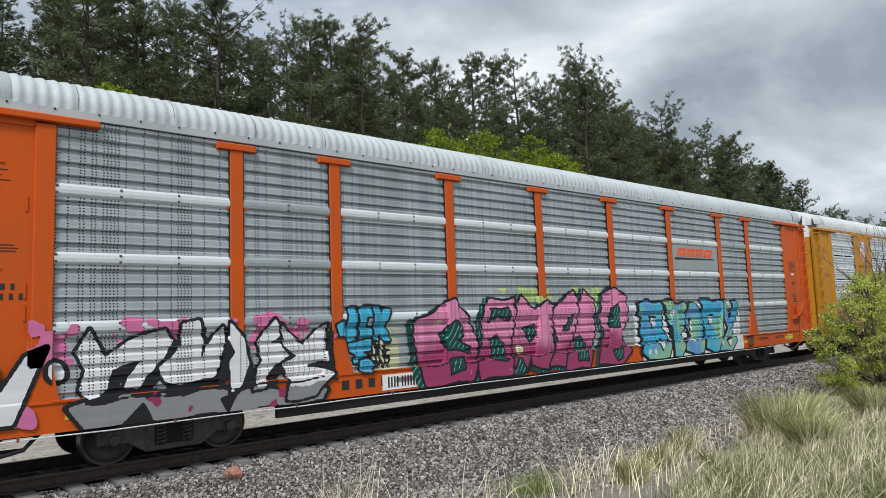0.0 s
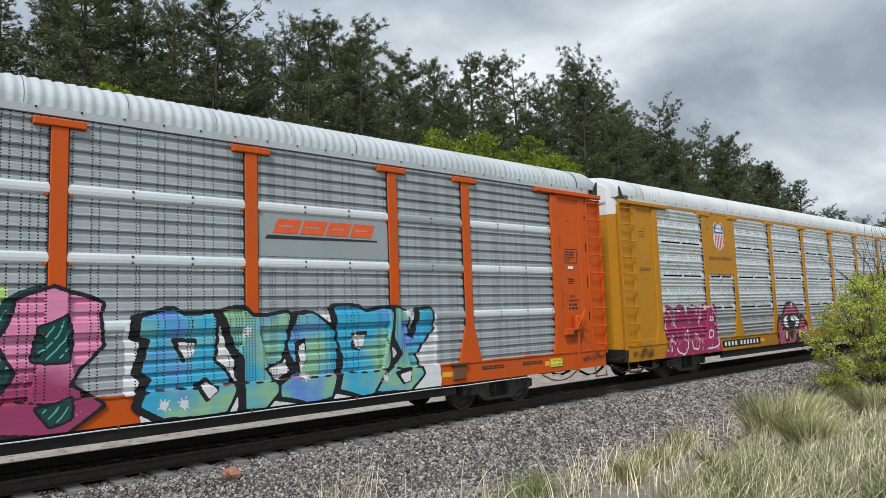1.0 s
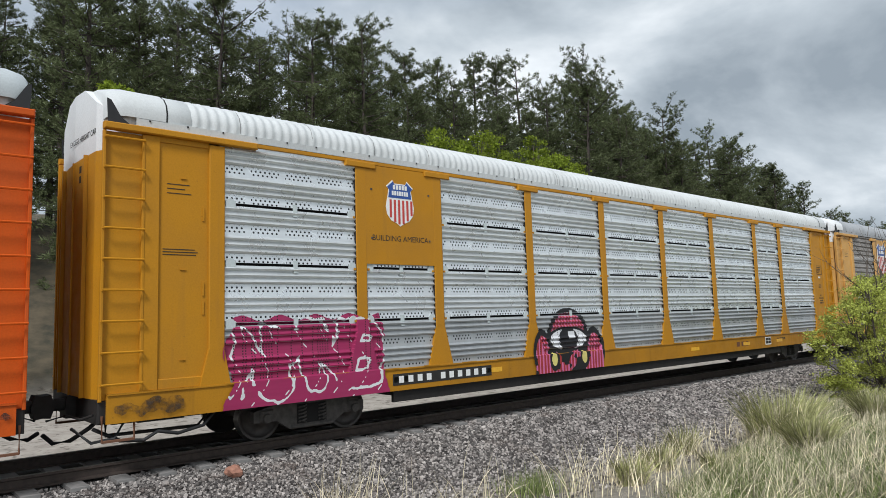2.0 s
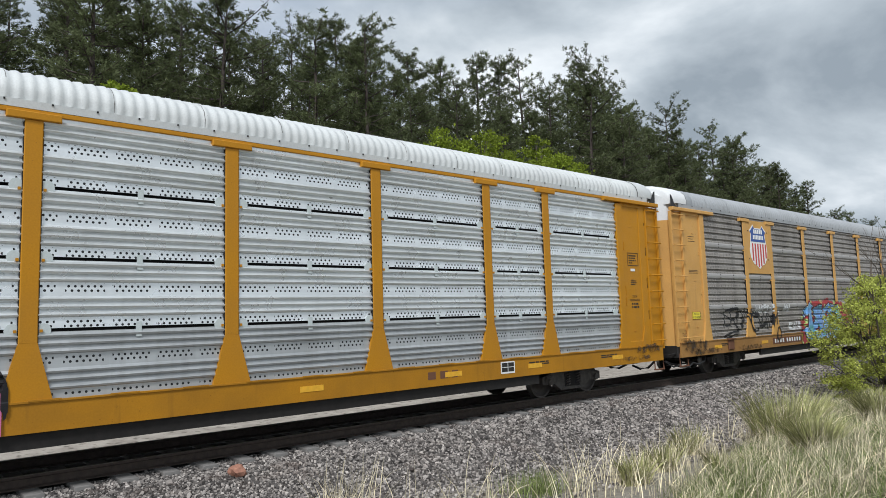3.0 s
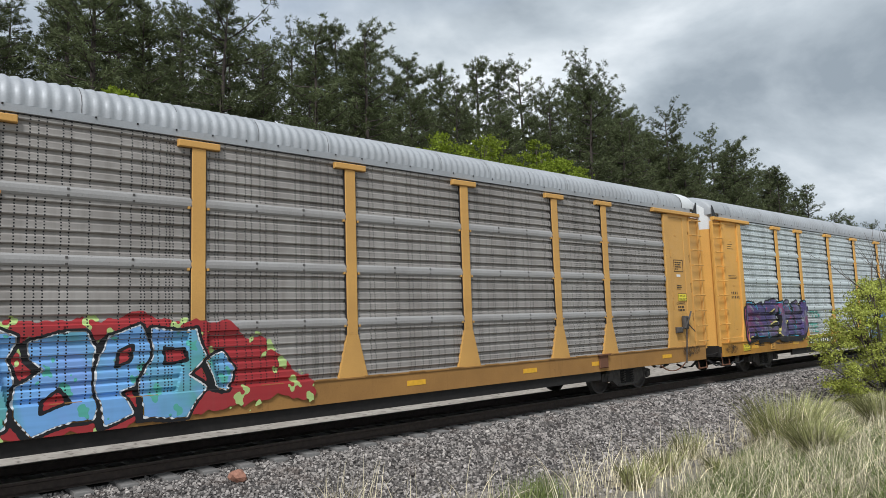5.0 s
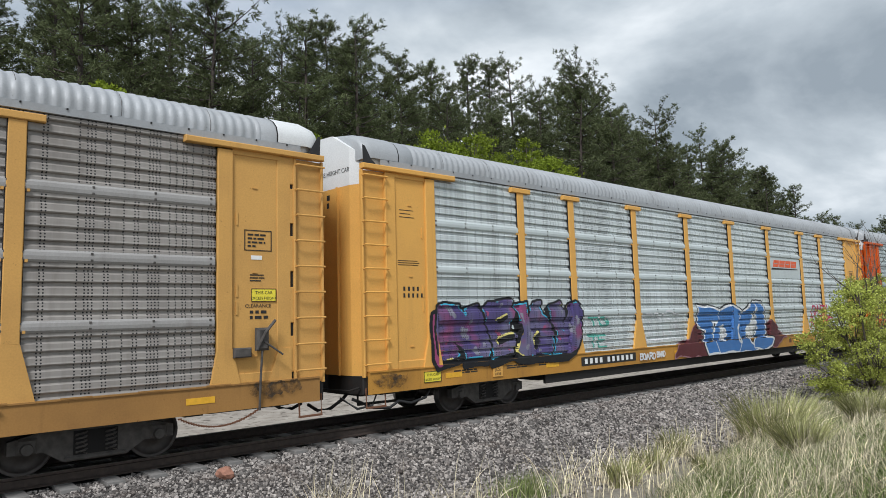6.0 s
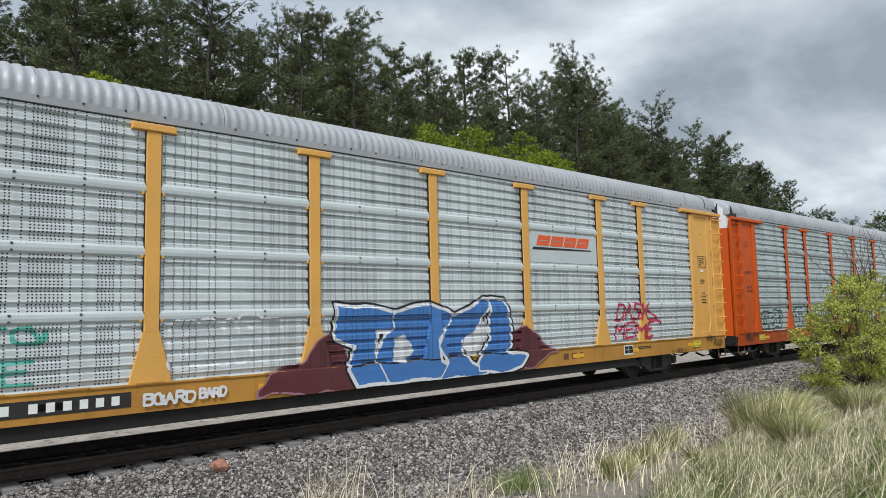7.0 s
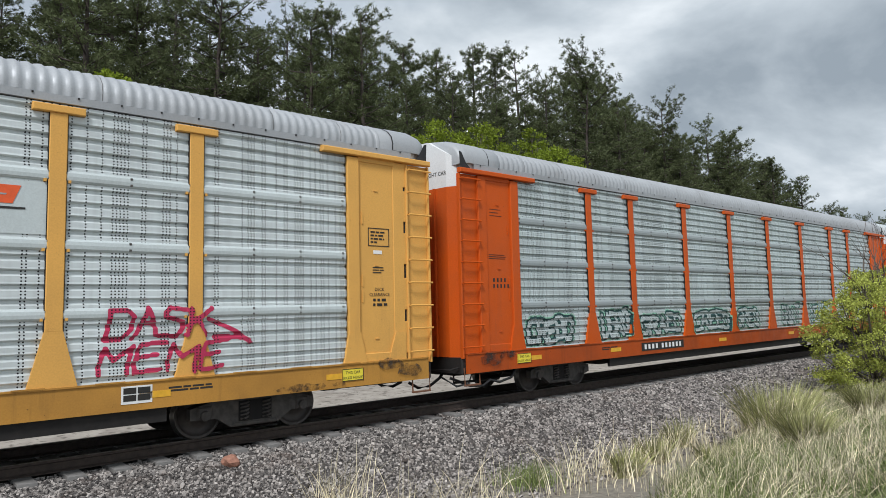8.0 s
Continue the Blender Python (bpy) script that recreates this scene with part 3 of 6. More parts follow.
def post_mesh(mat_):
    g = Geo()
    w, y0, y1 = 0.115, POST_Y, SIDE + 0.02
    g.box(-w, w, y0, y1, 1.85, 4.95, 0, 0.012)
    g.prism([(-0.32, 1.06), (0.32, 1.06), (w, 1.86), (-w, 1.86)], y0 + 0.002, y1)
    g.box(-0.34, 0.34, y0 - 0.03, y1, 4.945, 5.055, 0, 0.012)
    for z in (2.1, 3.07, 4.05):
        for x in (-0.155, 0.155):
            g.box(x - 0.018, x + 0.018, y0 + 0.006, y1, z - 0.10, z - 0.06)
    g.box(-w - 0.011, w + 0.011, y0 + 0.02, y1, 1.85, 4.95, 1)
    return g.mesh("post", [mat_, SHADE_JOINT])


def roof_mesh(mat_, cap):
    """Corrugated roof: the ribs run over it from eave to eave."""
    prof = [(-1.43, 5.21), (-1.44, 5.34), (-1.39, 5.49), (-1.27, 5.61), (-1.08, 5.71), (-0.7, 5.82), (-0.3, 5.88), (0, 5.89)]
    prof = prof + [(-y, z) for y, z in prof[-2::-1]]
    L, step = 12.55, 0.165
    xs, lift = [], []
    x = -L
    while x < L:
        for i in range(5):
            xs.append(x + step * i / 5)
            lift.append(0.015 * (1 - math.cos(math.pi * i / 2.5)) ** 1.3 / 1.2)
        x += step
    g = Geo()
    n = len(prof)
    for x, q in zip(xs, lift):
        for y, z in prof:
            r = math.hypot(y, (z - 4.6))
            g.v.append((x, y * (1 + q / r), z + (z - 4.6) * q / r))
    g.f = [(i * n + j, (i + 1) * n + j, (i + 1) * n + j + 1, i * n + j + 1) for i in range(len(xs) - 1) for j in range(n - 1)]
    g.s = [0] * len(g.f)
    for s in (-1, 1):                           # smooth sheet, then the pale flared cap
        for rings, slot in ((((L, 1.0), (L + 0.02, 1.014), (12.97, 1.014)), 0), (((12.95, 1.02), (13.55, 1.022), (13.76, 0.985), (13.80, 0.955)), 2), (((12.93, 1.019), (12.955, 1.021)), 1)):
            e = Geo()
            for a, k in rings:
                e.v += [(s * a, y * k, 4.6 + (z - 4.6) * k) for y, z in prof]
            e.f = [(i * n + j, (i + 1) * n + j, (i + 1) * n + j + 1, i * n + j + 1) for i in range(len(rings) - 1) for j in range(n - 1)]
            if slot == 2:                       # the cap's end is closed down to the eaves
                e.f.append(tuple(range(len(rings) * n - n, len(rings) * n)))
            g.add(e.v, e.f, slot)
    return g.mesh("roof", [mat_, SHADE_JOINT, cap], True)


def lap_mesh():
    prof = [(-1.43, 5.21), (-1.44, 5.34), (-1.39, 5.49), (-1.27, 5.61), (-1.08, 5.71), (-0.7, 5.82), (0, 5.89)]
    prof = prof + [(-y, z) for y, z in prof[-2::-1]]
    g = Geo()
    n = len(prof)
    for x in (0.0, 0.008):
        g.v += [(x, y * 1.014, z + 0.022) for y, z in prof]
    g.f = [(i, i + 1, i + 1 + n, i + n) for i in range(n - 1)]
    g.s = [0] * len(g.f)
    return g.mesh("lap_joint", [TRUCK])


def eave_mesh(mat_):
    g = Geo()
    g.sweep([(-1.40, 5.04), (-1.40, 5.10), (-1.455, 5.105), (-1.465, 5.215), (-1.43, 5.22)], -13.4, 13.4)
    # black strip painted in as the shaded gap under the eave
    g.sweep([(-1.405, 5.03), (-1.405, 5.11)], -13.4, 13.4, 1)
    for k in range(46):
        x = -13.2 + k * 0.585
        g.box(x - 0.012, x + 0.012, -1.475, -1.45, 5.185, 5.21, 1)
    return g.mesh("eave_rail", [mat_, SHADE_JOINT])


def sill_mesh(mat_):
    g = Geo()
    g.sweep([(-1.40, 0.66), (SILL_Y, 0.66), (SILL_Y, 1.06), (SILL_Y - 0.02, 1.06), (SILL_Y - 0.02, 1.085), (-1.36, 1.085)], -13.75, 13.75, 0, True)
    for k in range(24):
        x = -11.8 + k * 1.03
        g.box(x - 0.2, x + 0.2, SILL_Y - 0.026, SILL_Y - 0.001, 1.075, 1.098)
    return g.mesh("side_sill", [mat_])


def end_panel_mesh(mat_, rear):
    """Door pocket at a car end, for the end towards -x: corner post, sunk sheet, gutter above. The rear one sits further in."""
    g = Geo()
    y = -1.43
    p0, p1, d0 = (-12.12, -11.86, -12.94) if rear else (-12.26, -12.00, -13.04)
    g.box(p0, p1, y - 0.045, y + 0.03, 1.08, 4.96, 0, 0.012)
    g.prism([(p0 - 0.14, 1.08), (p1 + 0.10, 1.08), (p1 - 0.01, 1.65), (p0, 1.65)], y - 0.048, y + 0.02)
    g.box(d0 - 0.02, p0, y + 0.005, y + 0.03, 1.08, 4.98)
    g.box(d0, p0, y - 0.02, y + 0.03, 1.08, 1.24, 0, 0.01)
    g.box(p0 - 0.86, p0, y - 0.015, y + 0.03, 4.90, 4.99)
    g.box(-13.86, p1 + 0.56, y - 0.10, y + 0.04, 4.985, 5.09, 0, 0.015)
    if rear:
        g.box(-13.20, d0, y - 0.012, y + 0.03, 1.08, 4.98, 0, 0.01)
        g.prism([(d0 - 0.26, 1.08), (d0 + 0.16, 1.08), (d0 - 0.02, 1.62), (d0 - 0.26, 1.62)], y - 0.03, y + 0.02)
    else:
        g.box(-13.28, d0, y - 0.03, y + 0.03, 1.08, 4.98, 0, 0.01)
    for z in (2.2, 2.5, 3.7):
        g.box(p0 - 0.10, p0 - 0.07, y - 0.012, y + 0.01, z, z + 0.22)
    for z in (1.5, 2.9, 4.35):
        g.box(p0 - 0.45, p0 - 0.36, y - 0.012, y + 0.01, z, z + 0.018)
    return g.mesh("end_panel", [mat_])


def ladder(car, body, rear, m):
    """Ladder sheet with its two stiles, nine rungs, and behind a rear one a black strip for the shade in the end door's
    slot.
    """
    y = -1.42
    lad = part("ladder_panel", shared(("ladp", body.name), lambda: Geo().box(-13.84, -13.28, y + 0.02, y + 0.06, 0.98, 4.97).mesh("ladder_panel", body)), None, car)
    lad.matrix_basis = m
    stile = shared(("stile", body.name), lambda: Geo().box(-0.022, 0.022, y - 0.05, y + 0.02, 0.98, 4.97, 0, 0.008).mesh("stile", body))
    for u in (-13.84, -13.28):
        part("stile", stile, None, lad).location = (u, 0, 0)
    for r in range(9):
        part("rung", shared(("rung", body.name), lambda: rung_mesh(body)), None, lad).location = (0, 0, 1.22 + r * 0.455)
    if rear:
        # added black strip: gives the open gap its shade by colour
        slot = shared(("slot",), lambda: Geo().box(-13.26, -13.19, y + 0.005, y + 0.05, 1.0, 4.98).mesh("door_slot", SHADE_JOINT))
        part("door_slot", slot, None, car).matrix_basis = m
        for z in (1.2, 2.05, 2.95, 3.8, 4.5):
            hook = shared(("hook", body.name), lambda: Geo().box(-13.27, -13.18, y - 0.02, y + 0.02, 0, 0.62, 0, 0.008).mesh("slot_guide", body))
            part("slot_guide", hook, None, car).matrix_basis = m @ pose(0, 0, z)


def rung_mesh(mat_):
    g = Geo()
    g.tube([(-13.85, -1.44, 0), (-13.85, -1.53, 0), (-13.28, -1.53, 0), (-13.28, -1.44, 0)], 0.018, 6)
    return g.mesh("rung", [mat_])


def end_door_mesh(mat_, lo, hi):
    """Bowed end of the car, rounded at the corners, for the end towards -x."""
    plan = [(-13.22, -1.40), (-13.55, -1.38), (-13.76, -1.27), (-13.86, -1.05), (-13.90, -0.5), (-13.92, 0.0)]
    plan = plan + [(x, -y) for x, y in plan[-2::-1]]
    g = Geo()
    n = len(plan)
    tops = [hi if hi < 5 else 5.28 + 0.56 * (1 - max(0.0, abs(y) - 0.45) / 0.95) for _, y in plan]
    g.v = [(x, y, lo) for x, y in plan] + [(x, y, t) for (x, y), t in zip(plan, tops)]
    g.f = [(i, i + 1, i + 1 + n, i + n) for i in range(n - 1)]
    g.s = [0] * len(g.f)
    g.v += [(x + (0.42 if hi > 5 else 0.03), y * 0.97, t + (0.03 if hi > 5 else -0.001)) for (x, y), t in zip(plan, tops)]
    g.f += [(n + i, n + i + 1, 2 * n + i + 1, 2 * n + i) for i in range(n - 1)]
    g.s = [0] * len(g.f)
    return g.mesh("end_door", [mat_])


def truck_geo():
    g = Geo()
    for s in (-1, 1):
        y = s * 1.0
        poly = [(-1.12, 0.34), (-1.12, 0.52), (-0.72, 0.62), (-0.35, 0.70), (0.35, 0.70), (0.72, 0.62), (1.12, 0.52), (1.12, 0.34), (0.68, 0.33), (0.42, 0.16), (-0.42, 0.16), (-0.68, 0.33)]
        g.prism(poly, y - 0.075, y + 0.075)
        # black plate that stands for the shade in the spring opening
        g.box(-0.30, 0.30, y + s * 0.078 - 0.004, y + s * 0.078 + 0.004, 0.24, 0.58, 1)
        for x in (-0.20, 0.0, 0.20):                        # spring nest
            if abs(x) > 0.1:
                pts = [(x + 0.075 * math.cos(a * 0.9), y + s * 0.10 + 0.075 * math.sin(a * 0.9) * 0.5, 0.25 + a * 0.0088) for a in range(0, 36)]
                g.tube(pts, 0.016, 5)
        for x in (-0.89, 0.89):
            g.box(x - 0.13, x + 0.13, y - 0.11, y + 0.11, 0.33, 0.55, 0, 0.03)
            g.lathe([(0.0, s * 0.16), (0.075, s * 0.155), (0.09, s * 0.1)], n=12, at=(x, y, WHEEL_R))
        g.box(-0.42, 0.42, y - 0.1, y + 0.1, 0.16, 0.23, 0, 0.02)
    g.box(-0.22, 0.22, -0.95, 0.95, 0.42, 0.66, 0, 0.03)
    return g


def wheelset_geo():
    g = Geo()
    for s in (-1, 1):
        prof = [(0.09, 0.085), (0.12, 0.03), (0.30, 0.0), (WHEEL_R - 0.055, 0.055)]
        g.lathe([(0.09, s * 0.80)] + [(r, s * (0.755 + y)) for r, y in prof], n=36)
        g.lathe([(WHEEL_R - 0.055, s * 0.81), (WHEEL_R - 0.045, s * 0.825), (WHEEL_R - 0.006, s * 0.825)], n=36)
        g.lathe([(WHEEL_R - 0.006, s * 0.825), (WHEEL_R, s * 0.815), (WHEEL_R, s * 0.735), (WHEEL_R + 0.025, s * 0.712), (WHEEL_R + 0.02, s * 0.69)], n=36, slot=1)
        g.lathe([(WHEEL_R + 0.02, s * 0.69), (WHEEL_R - 0.06, s * 0.69), (0.30, s * 0.74), (0.09, s * 0.72)], n=36)
    g.lathe([(0.085, -0.82), (0.08, 0.0), (0.085, 0.82)], n=14)
    return g


def underframe_geo():
    g = Geo()
    g.box(-13.6, 13.6, -1.38, 1.38, 0.90, 1.02)
    g.prism([(-13.4, 0.95), (-13.4, 0.72), (-11.4, 0.72), (-8.6, 0.62), (-7.6, 0.38), (7.6, 0.38), (8.6, 0.62), (11.4, 0.72), (13.4, 0.72), (13.4, 0.95)], -0.33, 0.33)
    for k in range(12):
        x = -7.15 + k * 1.3
        g.prism([(x - 0.05, 0.95), (x + 0.05, 0.95), (x + 0.05, 0.62), (x - 0.05, 0.62)], -1.36, 1.36)
    for e in (-1, 1):
        g.box(e * 10.2 - 0.75, e * 10.2 + 0.75, -1.34, 1.34, 0.70, 0.95)
        g.box(e * 12.75 - 0.75, e * 12.75 + 0.75, -0.8, 0.8, 0.56, 0.95)
        g.box(e * 11.55 - 0.15, e * 11.55 + 0.15, -1.32, 1.32, 0.62, 0.95)
    g.box(-8.6, 8.6, -1.40, -1.33, 0.44, 0.72)
    g.box(-8.6, 8.6, 1.33, 1.40, 0.50, 0.72)
    return g


def coupler_geo():
    """Coupler, draft gear and end sill, for the end towards -x."""
    g = Geo()
    g.box(-14.0, -13.3, -0.2, 0.2, 0.66, 1.0)
    g.box(-14.22, -13.9, -0.11, 0.11, 0.78, 0.96, 0, 0.03)
    g.prism([(-14.36, 0.70), (-14.20, 0.68), (-14.14, 0.86), (-14.20, 1.04), (-14.36, 1.02)], -0.17, 0.17)
    g.box(-13.86, -13.70, -1.42, 1.42, 0.66, 1.0, 0, 0.02)
    g.tube([(-13.9, -1.36, 0.80), (-14.02, -1.2, 0.74), (-14.02, -0.3, 0.72), (-14.25, -0.1, 0.64)], 0.018, 6)
    g.tube([(-13.6, -0.85, 0.66), (-13.6, -0.85, 0.42), (-12.2, -0.85, 0.40), (-12.0, -0.85, 0.62)], 0.03, 6)
    g.box(-13.2, -12.5, -1.1, -0.6, 0.58, 0.9, 0, 0.03)
    return g


def step_geo():
    g = Geo()
    g.tube([(-13.80, -1.42, 0.78), (-13.80, -1.44, 0.42), (-13.36, -1.44, 0.42), (-13.36, -1.42, 0.78)], 0.022, 6)
    g.box(-13.80, -13.36, -1.47, -1.40, 0.40, 0.43)
    return g


def hose_geo():
    g = Geo()
    g.tube([(-13.5, -0.5, 0.72), (-13.75, -0.55, 0.52), (-14.0, -0.5, 0.36), (-14.2, -0.35, 0.33), (-14.3, -0.15, 0.44)], 0.034, 7)
    g.tube([(-12.1, -1.30, 0.66), (-12.3, -1.36, 0.47), (-12.7, -1.38, 0.40), (-13.0, -1.38, 0.47), (-13.2, -1.36, 0.36), (-13.5, -1.25, 0.38), (-13.8, -0.95, 0.55)], 0.030, 6)
    g.tube([(-13.45, -1.30, 0.68), (-13.6, -1.34, 0.44), (-13.9, -1.28, 0.40), (-14.1, -1.0, 0.60)], 0.024, 6)
    return g


def text_mesh(words, size, mat_, align="LEFT"):
    cu = bpy.data.curves.new("lettering", "FONT")
    cu.body, cu.size, cu.align_x, cu.extrude, cu.resolution_u = words, size, align, 0.0005, 2
    ob = bpy.data.objects.new("lettering", cu)
    scene.collection.objects.link(ob)
    me = bpy.data.meshes.new_from_object(ob.evaluated_get(bpy.context.evaluated_depsgraph_get()))
    bpy.data.objects.remove(ob)
    me.materials.clear()
    me.materials.append(mat_)
    return me


def lettering(parent, words, u, y, z, size, mat_, label="stencilled lettering", align="LEFT"):
    ob = tagged(part("lettering", text_mesh(words, size, mat_, align), None, parent), label, kind="stuff")
    ob.matrix_basis = pose(u, y, z, 90, 0, 0)
    return ob


def bars_geo(u, z, rows, height, gap, y):
    """Bars in place of small writing: each row is a list of lengths."""
    g = Geo()
    for r, row in enumerate(rows):
        x = u
        for ln in row:
            g.box(x, x + ln, y, y + 0.003, z - r * (height + gap), z - r * (height + gap) + height)
            x += ln + height * 0.8
    return g


def bars(geo, mat_, parent, label="", m=None):
    """Each bar of bars_geo() as a part of its own."""
    for i in range(0, len(geo.v), 8):
        b = Geo()
        b.v, b.f, b.s = geo.v[i:i + 8], geo.f[:6], [0] * 6
        ob = part("stencil_bar", b, mat_, parent, label)
        if m:
            ob.matrix_basis = m


SHARED = {}


def shared(key, make):
    if key not in SHARED:
        SHARED[key] = make()
    return SHARED[key]


def build_car(k, cfg):
    car = new("autorack_car")
    tagged(car, cfg["label"], "train car", "autorack cars of the train")
    body, roof, kind = cfg["body"], cfg["roof"], cfg["kind"]
    flip = pose(0, 0, 0, 0, 0, 180)
    for side in (0, 1):
        turn = flip if side else Matrix()

        def fit(ob):
            ob.matrix_basis = turn
            return ob

        fit(part("side_sill", shared(("sill", cfg.get("sill", body).name), lambda: sill_mesh(cfg.get("sill", body))), None, car))
        if kind == 2:
            fit(part("top_rail", shared(("toprail", body.name), lambda: Geo().box(-13.3, 13.3, SIDE - 0.03, SIDE + 0.01, 5.03, 5.10, 0, 0.008).mesh("top_rail", body)), None, car))
        fit(part("eave_rail", shared(("eave", roof.name), lambda: eave_mesh(roof)), None, car))
        for i in range(9):
            a, b = EDGES[i], EDGES[i + 1]
            mat_ = cfg["sheet"]
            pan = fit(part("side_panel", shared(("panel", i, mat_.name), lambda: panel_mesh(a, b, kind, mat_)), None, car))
            if kind == 1:
                for lo, hi in BANDS:
                    bm_ = cfg["band"] if i not in (1, 7) else cfg["band2"]
                    if cfg.get("shield") == i and side == 0 and lo > 3.5:
                        continue
                    part("band", shared(("band", i, lo, bm_.name), lambda: band_mesh(a, b, lo, hi, bm_)), None, pan)
        for u in EDGES[1:-1]:
            ob = part("post", shared(("post", body.name), lambda: post_mesh(body)), None, car)
            ob.matrix_basis = turn @ pose(u, 0, 0)
        # the two corners of this side: the second is the mirror image of the first, got by turning the far side's round
        for end in (0, 1):
            mir = Matrix.Diagonal((-1, 1, 1, 1)) if end else Matrix()
            part("end_panel", shared(("endp", body.name, end), lambda: end_panel_mesh(body, end == 1)), None, car).matrix_basis = turn @ mir
            ladder(car, body, end == 1, turn @ mir)
            # flat black wedge added to draw the dark gap under the roof cap
            gap_wedge = shared(("gap_wedge",), lambda: Geo().prism([(-13.80, 5.08), (-13.48, 5.09), (-13.62, 5.20), (-13.76, 5.44), (-13.82, 5.46)], -1.462, -1.45).mesh("torn_seal", RUBBER))
            part("torn_seal", gap_wedge, None, car, "black wedge standing for the dark gap under the roof cap").matrix_basis = turn @ mir
            part("step_iron", shared(("step", cfg["step"].name), lambda: step_geo().mesh("step_iron", cfg["step"])), None, car).matrix_basis = turn @ mir
    for end in (0, 1):
        turn = flip if end else Matrix()
        for name, key, make in (("end_door", ("door", body.name), lambda: end_door_mesh(body, 1.0, 4.72)),
                                ("end_hood", ("hood",), lambda: end_door_mesh(WHITE_END, 4.72, 6)),
                                ("coupler", ("coupler",), lambda: coupler_geo().mesh("coupler", GRIME)),
                                ("brake_hose", ("hose",), lambda: hose_geo().mesh("brake_hose", RUBBER, True))):
            part(name, shared(key, make), None, car).matrix_basis = turn
        for y in (-0.7, 0.0, 0.7):
            rib = shared(("rib", body.name), lambda: Geo().box(-13.945, -13.89, -0.02, 0.02, 1.0, 4.72).mesh("door_rib", body))
            part("door_rib", rib, None, car).matrix_basis = turn @ pose(0, y, 0)
        tr = part("truck", shared(("truck",), lambda: truck_geo().mesh("truck", [TRUCK, SHADE_JOINT])), None, car)
        tr.location = (10.2 if end else -10.2, 0, 0)
        for x in (-0.89, 0.89):
            ws = part("wheelset", shared(("wheels",), lambda: wheelset_geo().mesh("wheelset", [WHEEL, TREAD], True)), None, tr)
            ws.location = (x, 0, WHEEL_R)
            WHEELSETS.append((ws, x))
    top = part("roof", shared(("roof", roof.name, cfg.get("cap", roof).name), lambda: roof_mesh(roof, cfg.get("cap", roof))), None, car)
    for i in range(1, 19):
        part("lap_joint", shared(("lap",), lap_mesh), None, top).location = (-13.11 + i * 1.38, 0, 0)
    part("underframe", shared(("under",), lambda: underframe_geo().mesh("underframe", GRIME)), None, car)
    for u in (-11.6, -8.4, -5.9, -2.6, 2.6, 5.9, 8.4, 11.6):
        g = shared(("refl",), lambda: Geo().box(-0.23, 0.23, SILL_Y - 0.006, SILL_Y - 0.001, 0.82, 0.92).mesh("reflector", REFLECT))
        part("reflector", g, None, car).location = (u, 0, 0)
    at = FIRST + PITCH * k + (-0.17, -0.158, -0.288, -0.314, -0.345, -0.40)[k]
    CARS.append((car, at))
    car.location = (at, TRACK_Y, 0)
    return car


CARS, WHEELSETS = [], []
CONFIG = [
    dict(label="autorack car with orange frame, grey perforated sides and graffiti lettering", body=ORANGE, roof=ROOF_A, kind=1, sheet=ZINC_A, band=BAND_WHITE, band2=BAND_A, step=RUSTY),
    dict(label="autorack car with yellow frame, bright aluminium sheets and white roof", body=YELLOW, roof=ROOF_B, kind=2, sheet=ALU, band=BAND_D, band2=BAND_D, step=RUSTY, sill=YELLOW_SILL),
    dict(label="sooty autorack car with faded yellow posts and a shield emblem", body=FADED, roof=ROOF_C, kind=1, sheet=ZINC_C, band=BAND_C, band2=BAND_C, step=RUSTY, shield=1, sill=RUST_SILL, cap=WHITE_END),
    dict(label="autorack car with buff posts, pale zinc sides and purple graffiti", body=BUFF, roof=ROOF_C, kind=1, sheet=ZINC_D, band=BAND_D, band2=BAND_D, step=RUSTY, sill=BUFF_SILL),
    dict(label="autorack car with orange frame, grey zinc sides and outline tags", body=ORANGE, roof=ROOF_C, kind=1, sheet=ZINC_E, band=BAND_A, band2=BAND_A, step=RUSTY, sill=ORANGE_SILL),
    dict(label="far autorack car with orange frame and pale roof", body=ORANGE, roof=ROOF_A, kind=1, sheet=ZINC_A, band=BAND_WHITE, band2=BAND_A, step=RUSTY),
]
TRAIN = [build_car(k, c) for k, c in enumerate(CONFIG)]


# ---- decals and emblems on the cars ----
def plate(parent, name, u0, u1, z0, z1, y, mat_, label="", t=0.008):
    return part(name, Geo().box(u0, u1, y - t, y, z0, z1), mat_, parent, label)


def prism_part(parent, name, poly, y, mat_, label="", t=0.004):
    return part(name, Geo().prism(poly, y - t, y), mat_, parent, label)


